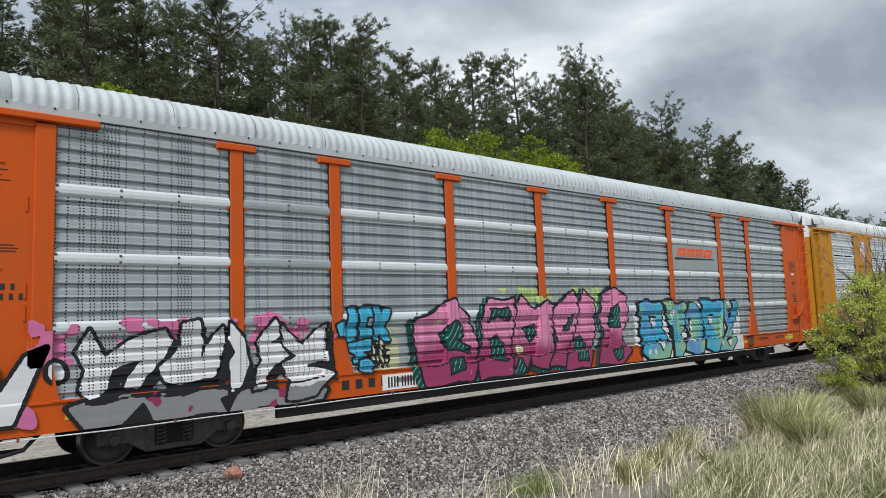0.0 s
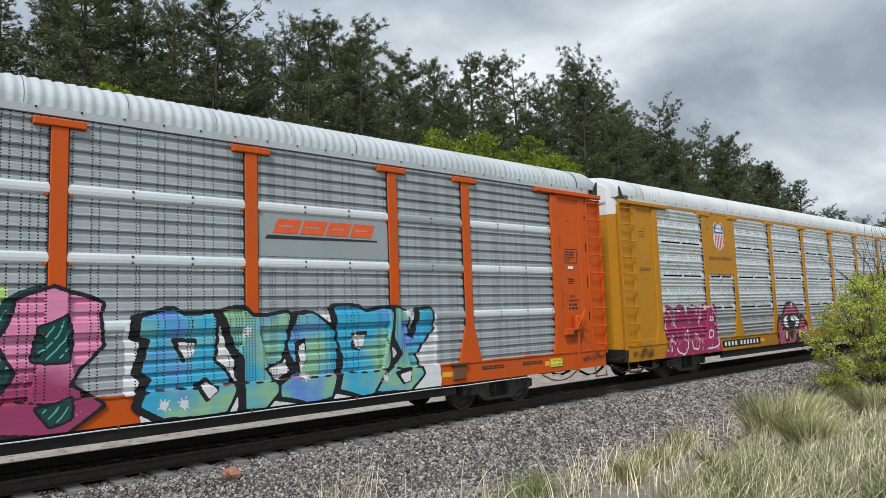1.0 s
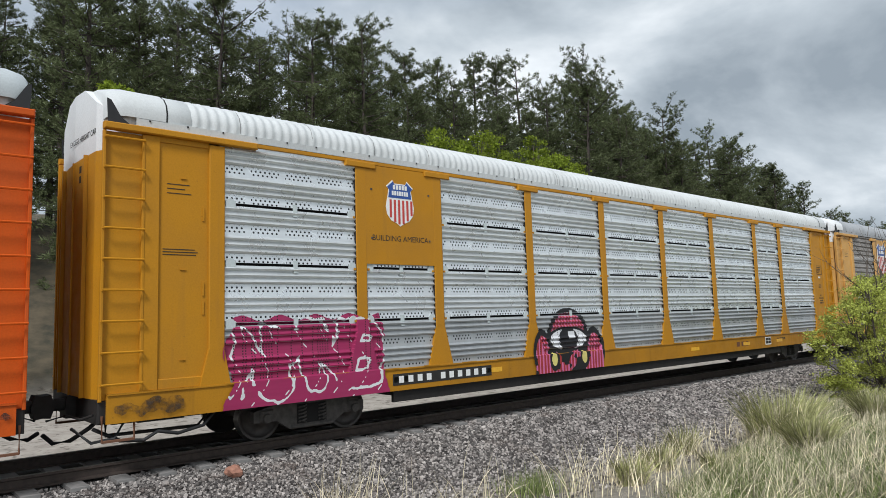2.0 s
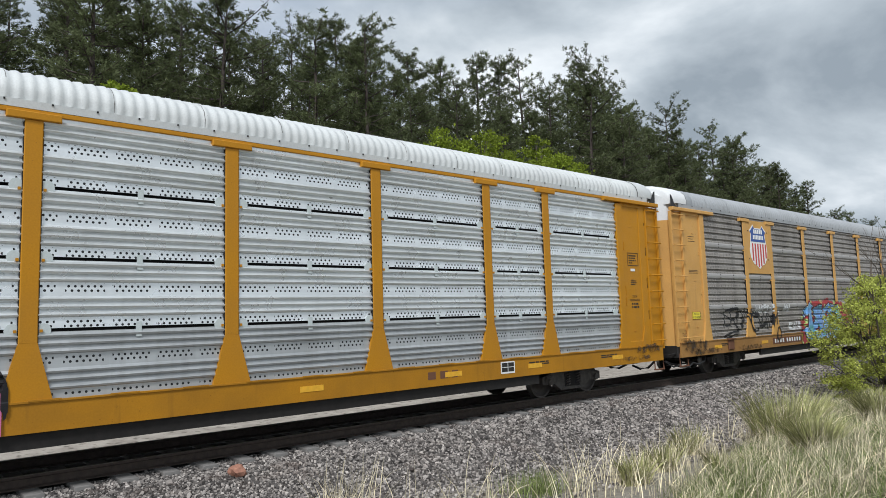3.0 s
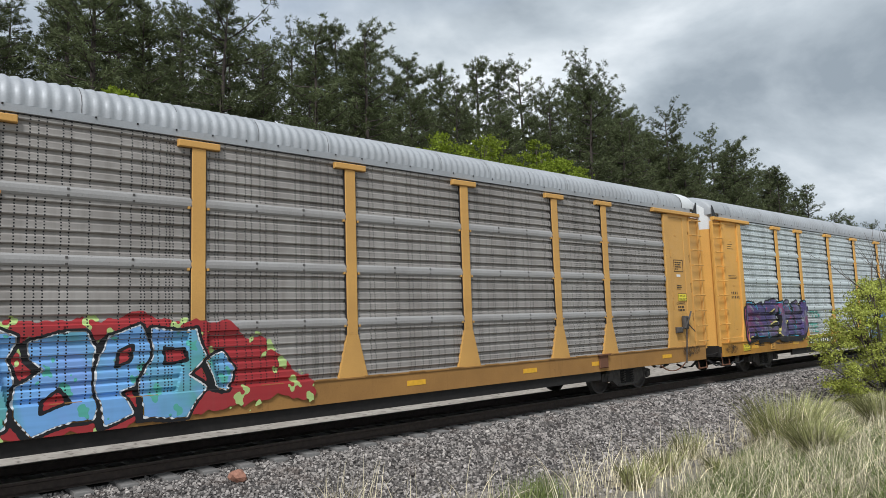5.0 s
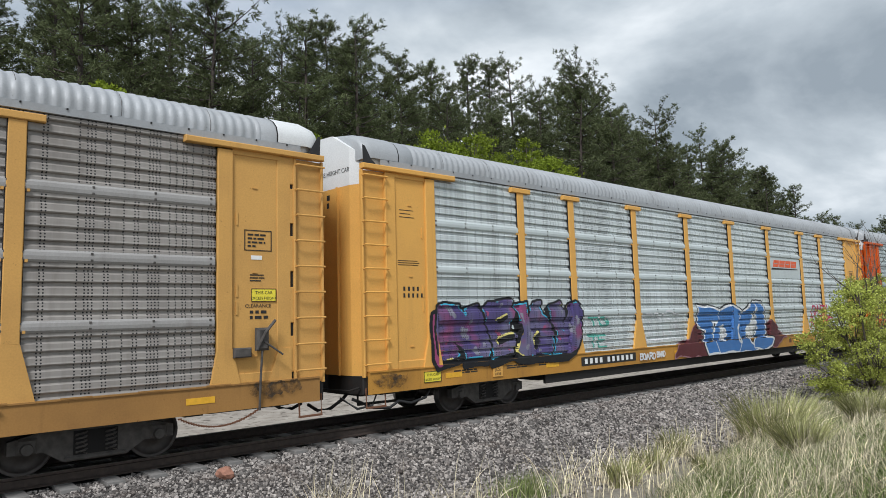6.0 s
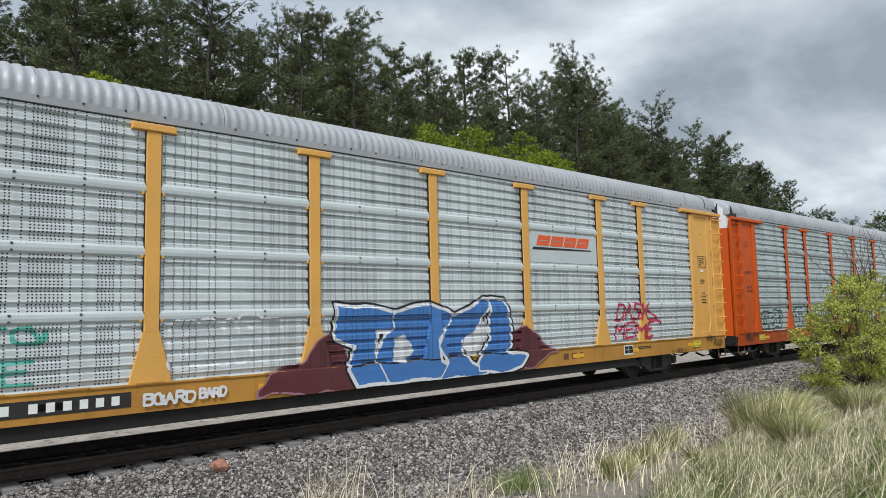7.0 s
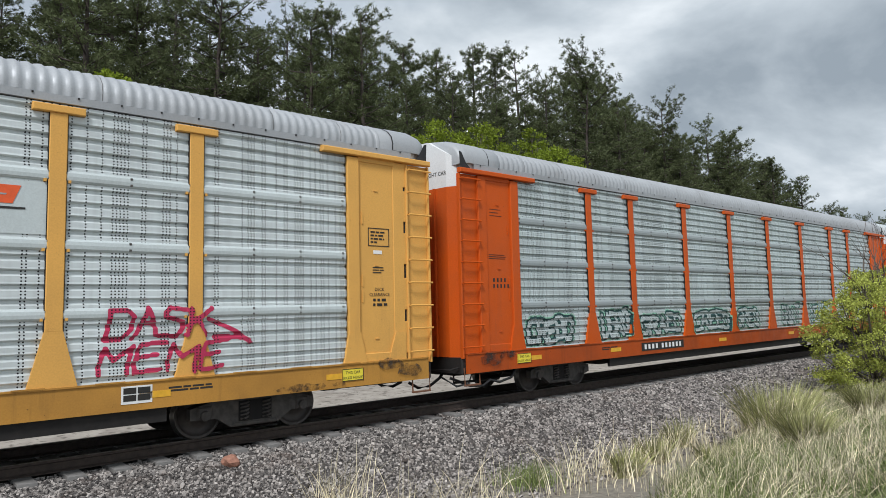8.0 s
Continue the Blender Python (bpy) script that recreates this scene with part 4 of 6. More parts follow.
def shield(parent, u0, u1, z0, z1, y):
    """Striped shield emblem: white edge, blue head, red and white stripes."""
    w, h = u1 - u0, z1 - z0
    side = [(0.02, 0.86), (0.10, 0.80), (0.06, 0.62), (0.0, 0.42), (0.04, 0.25), (0.18, 0.12), (0.36, 0.07), (0.5, 0.0)]
    head = [(0.5, 0.93), (0.30, 0.93), (0.24, 1.0)]
    left = head[::1] + side
    ring = left + [(1 - a, b) for a, b in left[-2:0:-1]]
    grow = lambda k: [(u0 + w * (0.5 + (a - 0.5) * k), z0 + h * (0.5 + (b - 0.5) * k)) for a, b in ring]
    em = prism_part(parent, "shield_emblem", grow(1.0), y, WHITE, "white-edged shield emblem")
    top = [(a, b) for a, b in ring if b > 0.61]
    top = [(0.5 + (a - 0.5) * 0.93, 0.53 + (b - 0.53) * 0.94) for a, b in top]
    prism_part(em, "shield_head", [(u0 + w * a, z0 + h * b) for a, b in top], y - 0.004, BLUE)
    for k in range(6):
        a = 0.13 + k * 0.148
        e = abs(a + 0.037 - 0.5)
        lo = 0.045 + 0.22 * (e / 0.42) ** 2
        plate(em, "stripe", u0 + w * a, u0 + w * (a + 0.074), z0 + h * lo, z0 + h * 0.575, y - 0.004, RED, t=0.004)
    for zb, a, b in ((0.80, 0.24, 0.76), (0.67, 0.2, 0.8)):
        n = 5 if zb > 0.75 else 7
        for i in range(n):
            s = (b - a) / n
            plate(em, "letter_bar", u0 + w * (a + i * s + s * 0.14), u0 + w * (a + i * s + s * 0.86), z0 + h * zb, z0 + h * (zb + 0.095), y - 0.008, WHITE, t=0.004)


def logo_bars(parent, u0, u1, z0, z1, y, mat_):
    """Four slanted bars and a dark swoosh under them."""
    g = Geo()
    n, h = 4, z1 - z0
    s = (u1 - u0) / n
    for i in range(n):
        a = u0 + i * s
        g.prism([(a, z0 + 0.1 * h), (a + s * 0.9, z0 + 0.1 * h), (a + s * 0.9 + h * 0.35, z1), (a + h * 0.35, z1)], y - 0.005, y)
        g.prism([(a + s * 0.22, z0 + h * 0.5), (a + s * 0.75, z0 + h * 0.5), (a + s * 0.77, z0 + h * 0.58), (a + s * 0.24, z0 + h * 0.58)], y - 0.007, y - 0.004, 1)
    g.prism([(u0 - 0.15, z0 - 0.28 * h), (u1 + 0.1, z0 - 0.16 * h), (u1 + 0.1, z0 - 0.06 * h), (u0 - 0.1, z0 - 0.04 * h)], y - 0.005, y, 2)
    part("logo", g, [mat_, BAND_A, INK], parent, "orange slanted logo bars with dark underline")


def warning_sign(car, u, z=0.77, SILL_Y=SILL_Y):
    sg = plate(car, "warning_sign", u, u + 0.46, z, z + 0.22, SILL_Y - 0.002, SIGN_Y, "yellow warning plate with black lettering")
    part("sign_border", Geo().box(u, u + 0.46, SILL_Y - 0.013, SILL_Y - 0.011, z, z + 0.012).box(u, u + 0.46, SILL_Y - 0.013, SILL_Y - 0.011, z + 0.208, z + 0.22)
         .box(u, u + 0.012, SILL_Y - 0.013, SILL_Y - 0.011, z, z + 0.22).box(u + 0.448, u + 0.46, SILL_Y - 0.013, SILL_Y - 0.011, z, z + 0.22), INK, sg)
    lettering(sg, "THIS CAR", u + 0.23, SILL_Y - 0.012, z + 0.125, 0.075, INK, align="CENTER")
    lettering(sg, "EXCESS HEIGHT", u + 0.23, SILL_Y - 0.012, z + 0.035, 0.066, INK, align="CENTER")


def sill_bars(car, u, rows, h, z, mat_, y=SILL_Y - 0.002):
    bars(bars_geo(u, z, rows, h, h * 0.5, y), mat_, car)


def number_board(car, u0, u1, board, ink, z0=0.76, z1=0.98):
    nb = plate(car, "number_board", u0, u1, z0, z1, SILL_Y - 0.002, board, t=0.004)
    n, x = 10, u0 + 0.12
    s = (u1 - u0 - 0.2) / 10.6
    for i in range(n):
        if i == 4:
            x += s * 0.6
        plate(nb, "digit_bar", x + s * 0.1, x + s * 0.62, z0 + 0.045, z1 - 0.045, SILL_Y - 0.006, ink, t=0.003)
        x += s


def end_stencils(car, mark):
    y = -1.428
    u = 12.34
    g = Geo()
    for a, b, c, d in ((u, u + 0.5, 3.28, 3.295), (u, u + 0.5, 3.62, 3.635), (u, u + 0.015, 3.28, 3.635), (u + 0.485, u + 0.5, 3.28, 3.635)):
        g.box(a, b, y - 0.004, y, c, d)
    st = part("stencil_box", g, INK, car)
    bars(bars_geo(u + 0.06, 3.54, [[0.1, 0.08, 0.1], [0.08, 0.05, 0.12], [0.05, 0.1, 0.07, 0.03], [0.06, 0.06]], 0.03, 0.035, y - 0.004), INK, st)
    plate(car, "white_tag", u + 0.12, u + 0.32, 3.13, 3.2, y, WHITE, t=0.004)
    bars(bars_geo(u + 0.1, 2.86, [[0.25], [0.15, 0.1], [0.2]], 0.018, 0.03, y - 0.004), INK, car)
    lettering(car, "DECK", u + 0.25, y - 0.004, 2.42, 0.085, INK, align="CENTER")
    lettering(car, "CLEARANCE", u + 0.25, y - 0.004, 2.32, 0.085, INK, align="CENTER")
    bars(bars_geo(u + 0.1, 2.22, [[0.06, 0.06, 0.1], [0.05, 0.12, 0.08]], 0.05, 0.04, y - 0.004), INK, car)
    if mark:
        bars(bars_geo(-12.86, 2.62, [[0.05, 0.05, 0.05, 0.045], [0.045, 0.045, 0.045, 0.045, 0.045]], 0.085, 0.05, y - 0.002), INK, car, "dark stencilled reporting mark")
    bars(bars_geo(-12.92, 4.25, [[0.35], [0.28], [0.38]], 0.012, 0.06, y - 0.002), INK, car)
    bars(bars_geo(-12.98, 3.22, [[0.5], [0.55], [0.52]], 0.012, 0.03, y - 0.002), INK, car)


def handbrake(car, mat_):
    g = Geo()
    g.box(12.12, 12.42, -1.56, -1.45, 1.50, 1.66, 0, 0.02)
    g.box(12.50, 12.72, -1.60, -1.45, 1.60, 1.98, 0, 0.04)
    g.tube([(12.5, -1.58, 1.62), (12.62, -1.64, 1.9), (12.82, -1.6, 2.1)], 0.025, 6)
    g.tube([(12.62, -1.60, 1.75), (12.95, -1.62, 1.52)], 0.016, 6)
    g.tube([(12.60, -1.56, 1.6), (12.58, -1.54, 1.1), (12.58, -1.50, 0.62)], 0.02, 6)
    hb = part("handbrake", g, mat_, car, "lever handbrake with hanging chain")
    c = Geo()
    for i in range(34):
        t = i / 33
        u, z = 12.58 - 1.3 * t, 0.64 - 0.75 * t * (1 - t) - 0.02 * t
        c.box(u - 0.026, u + 0.026, -1.47 - 0.008 * (i % 2 + 1), -1.462 + 0.012 * (i % 2), z - 0.012, z + 0.012)
    part("chain", c, RUSTY, hb, "rusty slack chain")


def dress():
    a, b, c, d, e, f = TRAIN
    for car in TRAIN:
        end_stencils(car, car not in (b, c))
    for car, us in ((a, (-12.75, 11.55)), (d, (-12.42, 11.7)), (e, (-12.2,)), (f, (-12.4,))):
        for u in us:
            warning_sign(car, u)
    warning_sign(c, 12.46, 2.42, -1.43)
    warning_sign(c, -12.95, 1.75, -1.43)
    # emblem plates in the second panel of two cars
    for car, body, z0 in ((b, YELLOW, 3.1), (c, FADED, 3.2)):
        pl = plate(car, "emblem_plate", EDGES[1] + 0.10, EDGES[2] - 0.10, z0, 5.02, SIDE - 0.035, body, "flat plate for the emblem", t=0.012)
        for u in (EDGES[1] + 0.24, EDGES[2] - 0.24):
            for z in (z0 + 0.5, z0 + 1.45):
                plate(pl, "bolt", u - 0.018, u + 0.018, z - 0.018, z + 0.018, SIDE - 0.047, TRUCK, t=0.012)
    shield(b, -8.74, -8.04, 3.86, 4.78, SIDE - 0.049)
    shield(c, -9.02, -7.72, 3.36, 4.88, SIDE - 0.049)
    lettering(b, "BUILDING AMERICA", -8.38, SIDE - 0.050, 3.56, 0.155, INK, "dark slogan under the shield", "CENTER")
    for car, col in ((a, BAND_A), (d, BAND_D)):
        pl = plate(car, "logo_plate", EDGES[6] + 0.12, EDGES[7] - 0.12, 3.2, 3.94, SIDE - 0.004, col, "smooth plate behind the logo", t=0.008)
        logo_bars(pl, 4.45, 6.55, 3.58, 3.86, SIDE - 0.013, LOGO_ORANGE)
    number_board(a, -6.45, -5.5, WHITE, INK, 0.70, 0.99)
    sill_bars(a, -7.35, [[0.16, 0.15, 0.15, 0.12]], 0.17, 0.79, INK)
    number_board(b, -8.66, -6.0, INK, WHITE)
    number_board(c, -7.8, -5.4, RUSTY, WHITE)
    number_board(d, -7.28, -4.86, INK, WHITE)
    number_board(e, -7.2, -5.0, INK, WHITE)
    sill_bars(b, 5.22, [[0.2, 0.2, 0.16]], 0.15, 0.80, RUSTY)
    sill_bars(d, 5.3, [[0.2, 0.2, 0.16]], 0.15, 0.80, RUSTY)
    for car, u in ((b, 7.28), (d, 7.92)):
        pl = plate(car, "data_plate", u, u + 0.44, 0.76, 1.02, SILL_Y - 0.002, WHITE, "black and white data plate", t=0.004)
        for i in range(2):
            for j in range(2):
                plate(pl, "data_field", u + 0.03 + i * 0.2, u + 0.21 + i * 0.2, 0.80 + j * 0.105, 0.89 + j * 0.105, SILL_Y - 0.006, INK, t=0.003)
    for car, u in ((a, 9.3), (b, 8.2), (b, 10.9), (c, -11.4), (c, -6.5), (d, -11.6), (d, -10.0), (d, 8.6), (d, -8.9), (e, -9.0), (a, 10.6)):
        sill_bars(car, u, [[0.2, 0.12, 0.18, 0.1], [0.3, 0.14, 0.2]], 0.03, 0.93, INK)
    pl = plate(d, "jack_plate", -10.45, -10.15, 0.74, 0.96, SILL_Y - 0.002, BUFF, "jacking point plate", t=0.02)
    lettering(pl, "JACK", -10.30, SILL_Y - 0.024, 0.86, 0.08, INK, align="CENTER")
    lettering(pl, "HERE", -10.30, SILL_Y - 0.024, 0.77, 0.08, INK, align="CENTER")
    handbrake(a, ORANGE)
    handbrake(c, TRUCK)
    for car in (b, c, d, e):
        ob = lettering(car, "EXCESS HEIGHT CAR", -13.925, 0.15, 5.02, 0.13, INK, "black lettering on the white hood", "CENTER")
        ob.matrix_basis = pose(-13.908, -0.45, 5.0, 90, 0, -86)
        bars(bars_geo(0, 0, [[0.1, 0.1, 0.1, 0.1], [0.08, 0.08, 0.08, 0.08, 0.08]], 0.11, 0.05, 0), INK, car, "", pose(-13.912, -0.30, 4.5, 0, 0, -86))
    # white air line slung under the first car's sill
    g = Geo()
    g.tube([(-13.2 + k, -1.49, 0.615 + 0.008 * math.sin(k * 2.2)) for k in range(25)], 0.010, 6)
    pipe = part("air_line", g, BAND_WHITE, a, "thin pale pipe under the sill")
    for k in range(12):
        plate(pipe, "bracket", -12.4 + k * 2.05, -12.37 + k * 2.05, 0.60, 0.66, -1.475, RUSTY, t=0.03)
    # pockets and step plates on the near sills
    for car, mat_, us in ((a, RUSTY, (8.45,)), (c, RUSTY, (-11.0, 8.45))):
        for u in us:
            g = Geo()
            g.box(u, u + 0.36, SILL_Y - 0.05, SILL_Y, 0.74, 1.08, 0, 0.02)
            g.box(u - 0.05, u + 0.41, SILL_Y - 0.09, SILL_Y, 1.06, 1.09)
            part("jacking_pad", g, mat_, car, "rust-brown jacking pad")
    # clips along the slots of the aluminium sheets
    for i in range(9):
        lo, hi = EDGES[i], EDGES[i + 1]
        for k in (1, 2, 3):
            z = 1.06 + k * 0.995
            clip = shared(("clip",), lambda: Geo().box(-0.04, 0.04, SIDE - 0.022, SIDE, -0.16, 0.06).mesh("slot_clip", BAND_D))
            ear = shared(("ear",), lambda: Geo().prism([(0.09 * math.cos(q * 0.5236), -0.03 + 0.10 * math.sin(q * 0.5236)) for q in range(12)], SIDE - 0.02, SIDE).mesh("slot_ear", BAND_D))
            part("slot_clip", clip, None, b).location = ((lo + hi) / 2, 0, z)
            for u in (lo + 0.19, hi - 0.19):
                part("slot_ear", ear, None, b).location = (u, 0, z)


dress()

# ---- graffiti: sprayed letters that lie on the sheets, posts and sills ----
GLYPH = dict(N="0009 0990 9099", Y="0945 9945 4540", K="0009 9904 2690", E="99090090 0575", C="99390700 2090", G="998939070220709495 9555", A="004990 2464",
             M="0009 0945 4599 9990", O="205080929780592907022050", T="0999 5950", X="0990 0099", P="00097998867504", L="090090", U="09023070 7092 9299", D="00096997936000",
             S="99290706858370 7000", R="00097998867504 4590", B="00097998867505 7594916000", W="0920 2056 5680 8099", V="0945 45 9945", J="0930 3060 6099")
GLYPH["8"] = "357567692939171635 3503010060918375"
GLYPH["2"] = "07198997550090"
GLYPH["-"] = "1585"
GLYPH["."] = "4050"


def word_strokes(word, u0, u1, z0, z1, lift=0.0, pad=0.12, slant=0.0):
    """Line pieces of a word's letters, spread over the given stretch of the side."""
    n, segs = len(word), []
    for i, ch in enumerate(word):
        if ch == " " or ch not in GLYPH:
            continue
        s = (u1 - u0) / n
        a, w = u0 + i * s + s * pad, s * (1 - 2 * pad)
        dz = lift * (z1 - z0) * math.sin(i * 2.4 + 0.6)
        for line in GLYPH[ch].split():
            pts = [(int(line[k]), int(line[k + 1])) for k in range(0, len(line) - 1, 2)]
            pts = [(a + w * x / 9 + slant * y / 9, z0 + dz + (z1 - z0) * y / 9) for x, y in pts]
            segs += list(zip(pts[:-1], pts[1:]))
    return segs


def distance(U, Z, segs):
    d = np.full(U.shape, 9.0)
    for (ax, az), (bx, bz) in segs:
        lx, lz = bx - ax, bz - az
        q = np.clip(((U - ax) * lx + (Z - az) * lz) / (lx * lx + lz * lz + 1e-9), 0, 1)
        d = np.minimum(d, np.hypot(U - ax - q * lx, Z - az - q * lz))
    return d


def cloud(U, Z, f=1.0, p=0.0):
    return (np.sin(2.1 * f * U + 1.7 * f * Z + p) + np.sin(5.3 * f * U - 3.9 * f * Z + 2 * p + 1) * 0.7 + np.sin(9.7 * f * U + 8.1 * f * Z + 3 * p) * 0.5 + np.sin(19 * f * U - 17 * f * Z) * 0.25) / 2.4


def side_depth(U, Z, kind):
    """How far out the car's side stands at each place: sheets, bands, posts, sill."""
    prof = RIBBED if kind == 1 else SHEETS
    y = np.interp(Z, [p[1] for p in prof], [p[0] for p in prof])
    if kind == 1:
        for lo, hi in BANDS:
            y = np.where((Z > lo) & (Z < hi), np.minimum(y, SIDE - 0.040), y)
    for u in EDGES[1:-1]:
        half = np.where(Z > 1.86, 0.135, 0.135 + 0.205 * np.clip((1.86 - Z) / 0.8, 0, 1))
        y = np.where(np.abs(U - u) < half, POST_Y - 0.012, y)
    y = np.where(np.abs(U) > 12.0, POST_Y - 0.01, y)
    return np.where(Z < 1.10, SILL_Y - 0.027, y)


def spray(car, kind, u0, u1, z0, z1, paint_, mats, label, res=0.0175):
    """Lays a grid on the car's side and keeps what paint_(U, Z) gives a colour (-1: none), cut along smooth edges."""
    nu, nz = int((u1 - u0) / res), int((z1 - z0) / res)
    us, zs = np.linspace(u0, u1, nu + 1), np.linspace(z0, z1, nz + 1)
    VU, VZ = np.meshgrid(us, zs, indexing="ij")
    idx = paint_(VU, VZ).astype(int)
    pts, faces, slots = [np.stack([VU.ravel(), VZ.ravel()], 1)], [], []
    extra, count = [], VU.size
    for k in range(len(mats)):
        b = np.pad((idx == k).astype(float), 1, mode="edge")
        b = (b[:-2] + 2 * b[1:-1] + b[2:]) / 4
        b = (b[:, :-2] + 2 * b[:, 1:-1] + b[:, 2:]) / 4 - 0.4999
        if b.max() < 0:
            continue
        inside = b > 0
        n_in = inside[:-1, :-1].astype(int) + inside[1:, :-1] + inside[1:, 1:] + inside[:-1, 1:]
        i, j = np.nonzero(n_in == 4)
        quad = np.stack([i * (nz + 1) + j, (i + 1) * (nz + 1) + j, (i + 1) * (nz + 1) + j + 1, i * (nz + 1) + j + 1], 1)
        faces += quad.tolist()
        slots += [k] * len(quad)
        for i, j in zip(*np.nonzero((n_in > 0) & (n_in < 4))):
            ring = ((i, j), (i + 1, j), (i + 1, j + 1), (i, j + 1))
            poly = []
            for a, c in zip(ring, ring[1:] + ring[:1]):
                va, vc = b[a], b[c]
                if va > 0:
                    poly.append(a[0] * (nz + 1) + a[1])
                if (va > 0) != (vc > 0):
                    q = va / (va - vc)
                    extra.append((us[a[0]] + q * (us[c[0]] - us[a[0]]), zs[a[1]] + q * (zs[c[1]] - zs[a[1]])))
                    poly.append(count)
                    count += 1
            if len(poly) > 2:
                faces.append(poly)
                slots.append(k)
    P = np.concatenate(pts + ([np.array(extra)] if extra else []))
    used = np.unique(np.concatenate([np.array(f) for f in faces]))
    back = np.zeros(len(P), int)
    back[used] = np.arange(len(used))
    P = P[used]
    v = np.stack([P[:, 0], side_depth(P[:, 0], P[:, 1], kind) - 0.006, P[:, 1]], 1)
    me = bpy.data.meshes.new("graffiti")
    me.from_pydata(v.tolist(), [], [[int(back[q]) for q in f] for f in faces])
    for m in mats:
        me.materials.append(m)
    me.polygons.foreach_set("material_index", slots)
    return tagged(part("graffiti", me, None, car), label, kind="stuff")


def shapes(art):
    """Letter outlines of a piece of lettering: a box on the side, and polygons in 36 steps across and up it."""
    (u0, u1, z0, z1), text = art
    step = lambda c, a, b: a + (b - a) * int(c, 36) / 35
    return [[(step(w[k], u0, u1), step(w[k + 1], z0, z1)) for k in range(0, len(w), 2)] for w in text.split()]


def inside_by(U, Z, poly):
    """Distance to a polygon's edge, negative within it."""
    d = distance(U, Z, list(zip(poly, poly[1:] + poly[:1])))
    odd = np.zeros(U.shape, bool)
    for (ax, az), (bx, bz) in zip(poly, poly[1:] + poly[:1]):
        if az != bz:
            odd ^= ((az > Z) != (bz > Z)) & (U < (bx - ax) * (Z - az) / (bz - az) + ax)
    return np.where(odd, -d, d)


def wobble(U, Z, a=0.025):
    return U + a * np.sin(7 * Z + 3 * U), Z + a * np.sin(6 * U + 1)


def grease():
    """Thin oily film that lets the paint show through in patches."""
    n = Nodes("grease_smear", 0.6)
    n.color((0.025, 0.020, 0.016))
    n.put(n.b.inputs["Alpha"], n.math("MULTIPLY", n.ramp(n.noise(7, 6, rough=0.7), 0.40, 0.62), 0.85))
    return n.m


def can(name, col, grime=0.12, fade=None, rise=None):
    return perforated("spray_" + name, col, 1, rough=0.5, metal=0.0, grime=grime, fade=fade, rise=rise)


S_BLACK, S_WHITE, S_SILVER, S_PINK = can("black", (0.014, 0.014, 0.016), 0.0), can("white", (0.72, 0.73, 0.74)), can("silver", (0.25, 0.25, 0.26)), can("pink", (0.62, 0.16, 0.34))
S_WINE, S_TEAL, S_LIME = can("wine", (0.27, 0.03, 0.10)), can("deep_teal", (0.006, 0.05, 0.05)), can("lime", (0.45, 0.60, 0.22))
S_CYAN, S_AQUA, S_LILAC, S_CREAM = can("cyan", (0.06, 0.42, 0.62)), can("aqua_green", (0.25, 0.50, 0.36)), can("lilac_blue", (0.14, 0.30, 0.68)), can("cream", (0.62, 0.62, 0.38))
S_RED, S_MINT = can("red", (0.36, 0.03, 0.035)), can("mint", (0.10, 0.42, 0.34))
S_MAUVE, S_PLUM = can("grey_mauve", (0.24, 0.24, 0.30), 0.2), can("raspberry", (0.33, 0.06, 0.16), 0.2)
S_BLUE, S_MAROON, S_CRIMSON, S_YELLOW = can("blue", (0.06, 0.19, 0.48)), can("maroon", (0.105, 0.022, 0.028)), can("crimson", (0.48, 0.03, 0.09)), can("pale_yellow", (0.70, 0.62, 0.20))
S_CYANFADE = can("cyan_fade", (0.045, 0.40, 0.62), fade=((0.27, 0.50, 0.30), (0.13, 0.27, 0.66)))
S_ROSEFADE = can("rose_fade", (0.70, 0.24, 0.42), rise=(1.65, 2.0, (0.33, 0.04, 0.13)))
S_PURPLEFADE = can("purple_fade", (0.080, 0.060, 0.20), 0.2, fade=((0.17, 0.16, 0.26), (0.25, 0.06, 0.16)))
S_SKYFADE = can("sky_fade", (0.18, 0.40, 0.74), fade=((0.12, 0.38, 0.40), (0.20, 0.36, 0.72)))
S_GREASE = grease()
S_DUSTY = can("dusty_rose", (0.34, 0.17, 0.20))
S_MAGENTA = can("magenta", (0.34, 0.022, 0.10))


def rays(U, Z, u, z, r, n=9):
    a, d = np.arctan2(Z - z, U - u), np.hypot(U - u, Z - z)
    return d < r * (0.30 + 0.7 * np.abs(np.cos(a * n / 2)) ** 6)


def thick_word(word, box, fat, line, slant=0.0, lift=0.03, pad=0.16, drop=(0.07, -0.06), warp=0.05):
    """Distances for a fat-lettered word and its dropped shadow."""
    segs = word_strokes(word, *box, lift, pad, slant)

    def d(U, Z):
        Uw = U + warp * np.sin(4.1 * Z + 2.3 * U) + 0.4 * warp * np.sin(11 * Z - 3 * U)
        Zw = Z + warp * np.sin(2.7 * U + 0.5) + 0.4 * warp * np.sin(9 * U)
        return distance(Uw, Zw, segs), distance(Uw - drop[0], Zw - drop[1], segs)
    return d


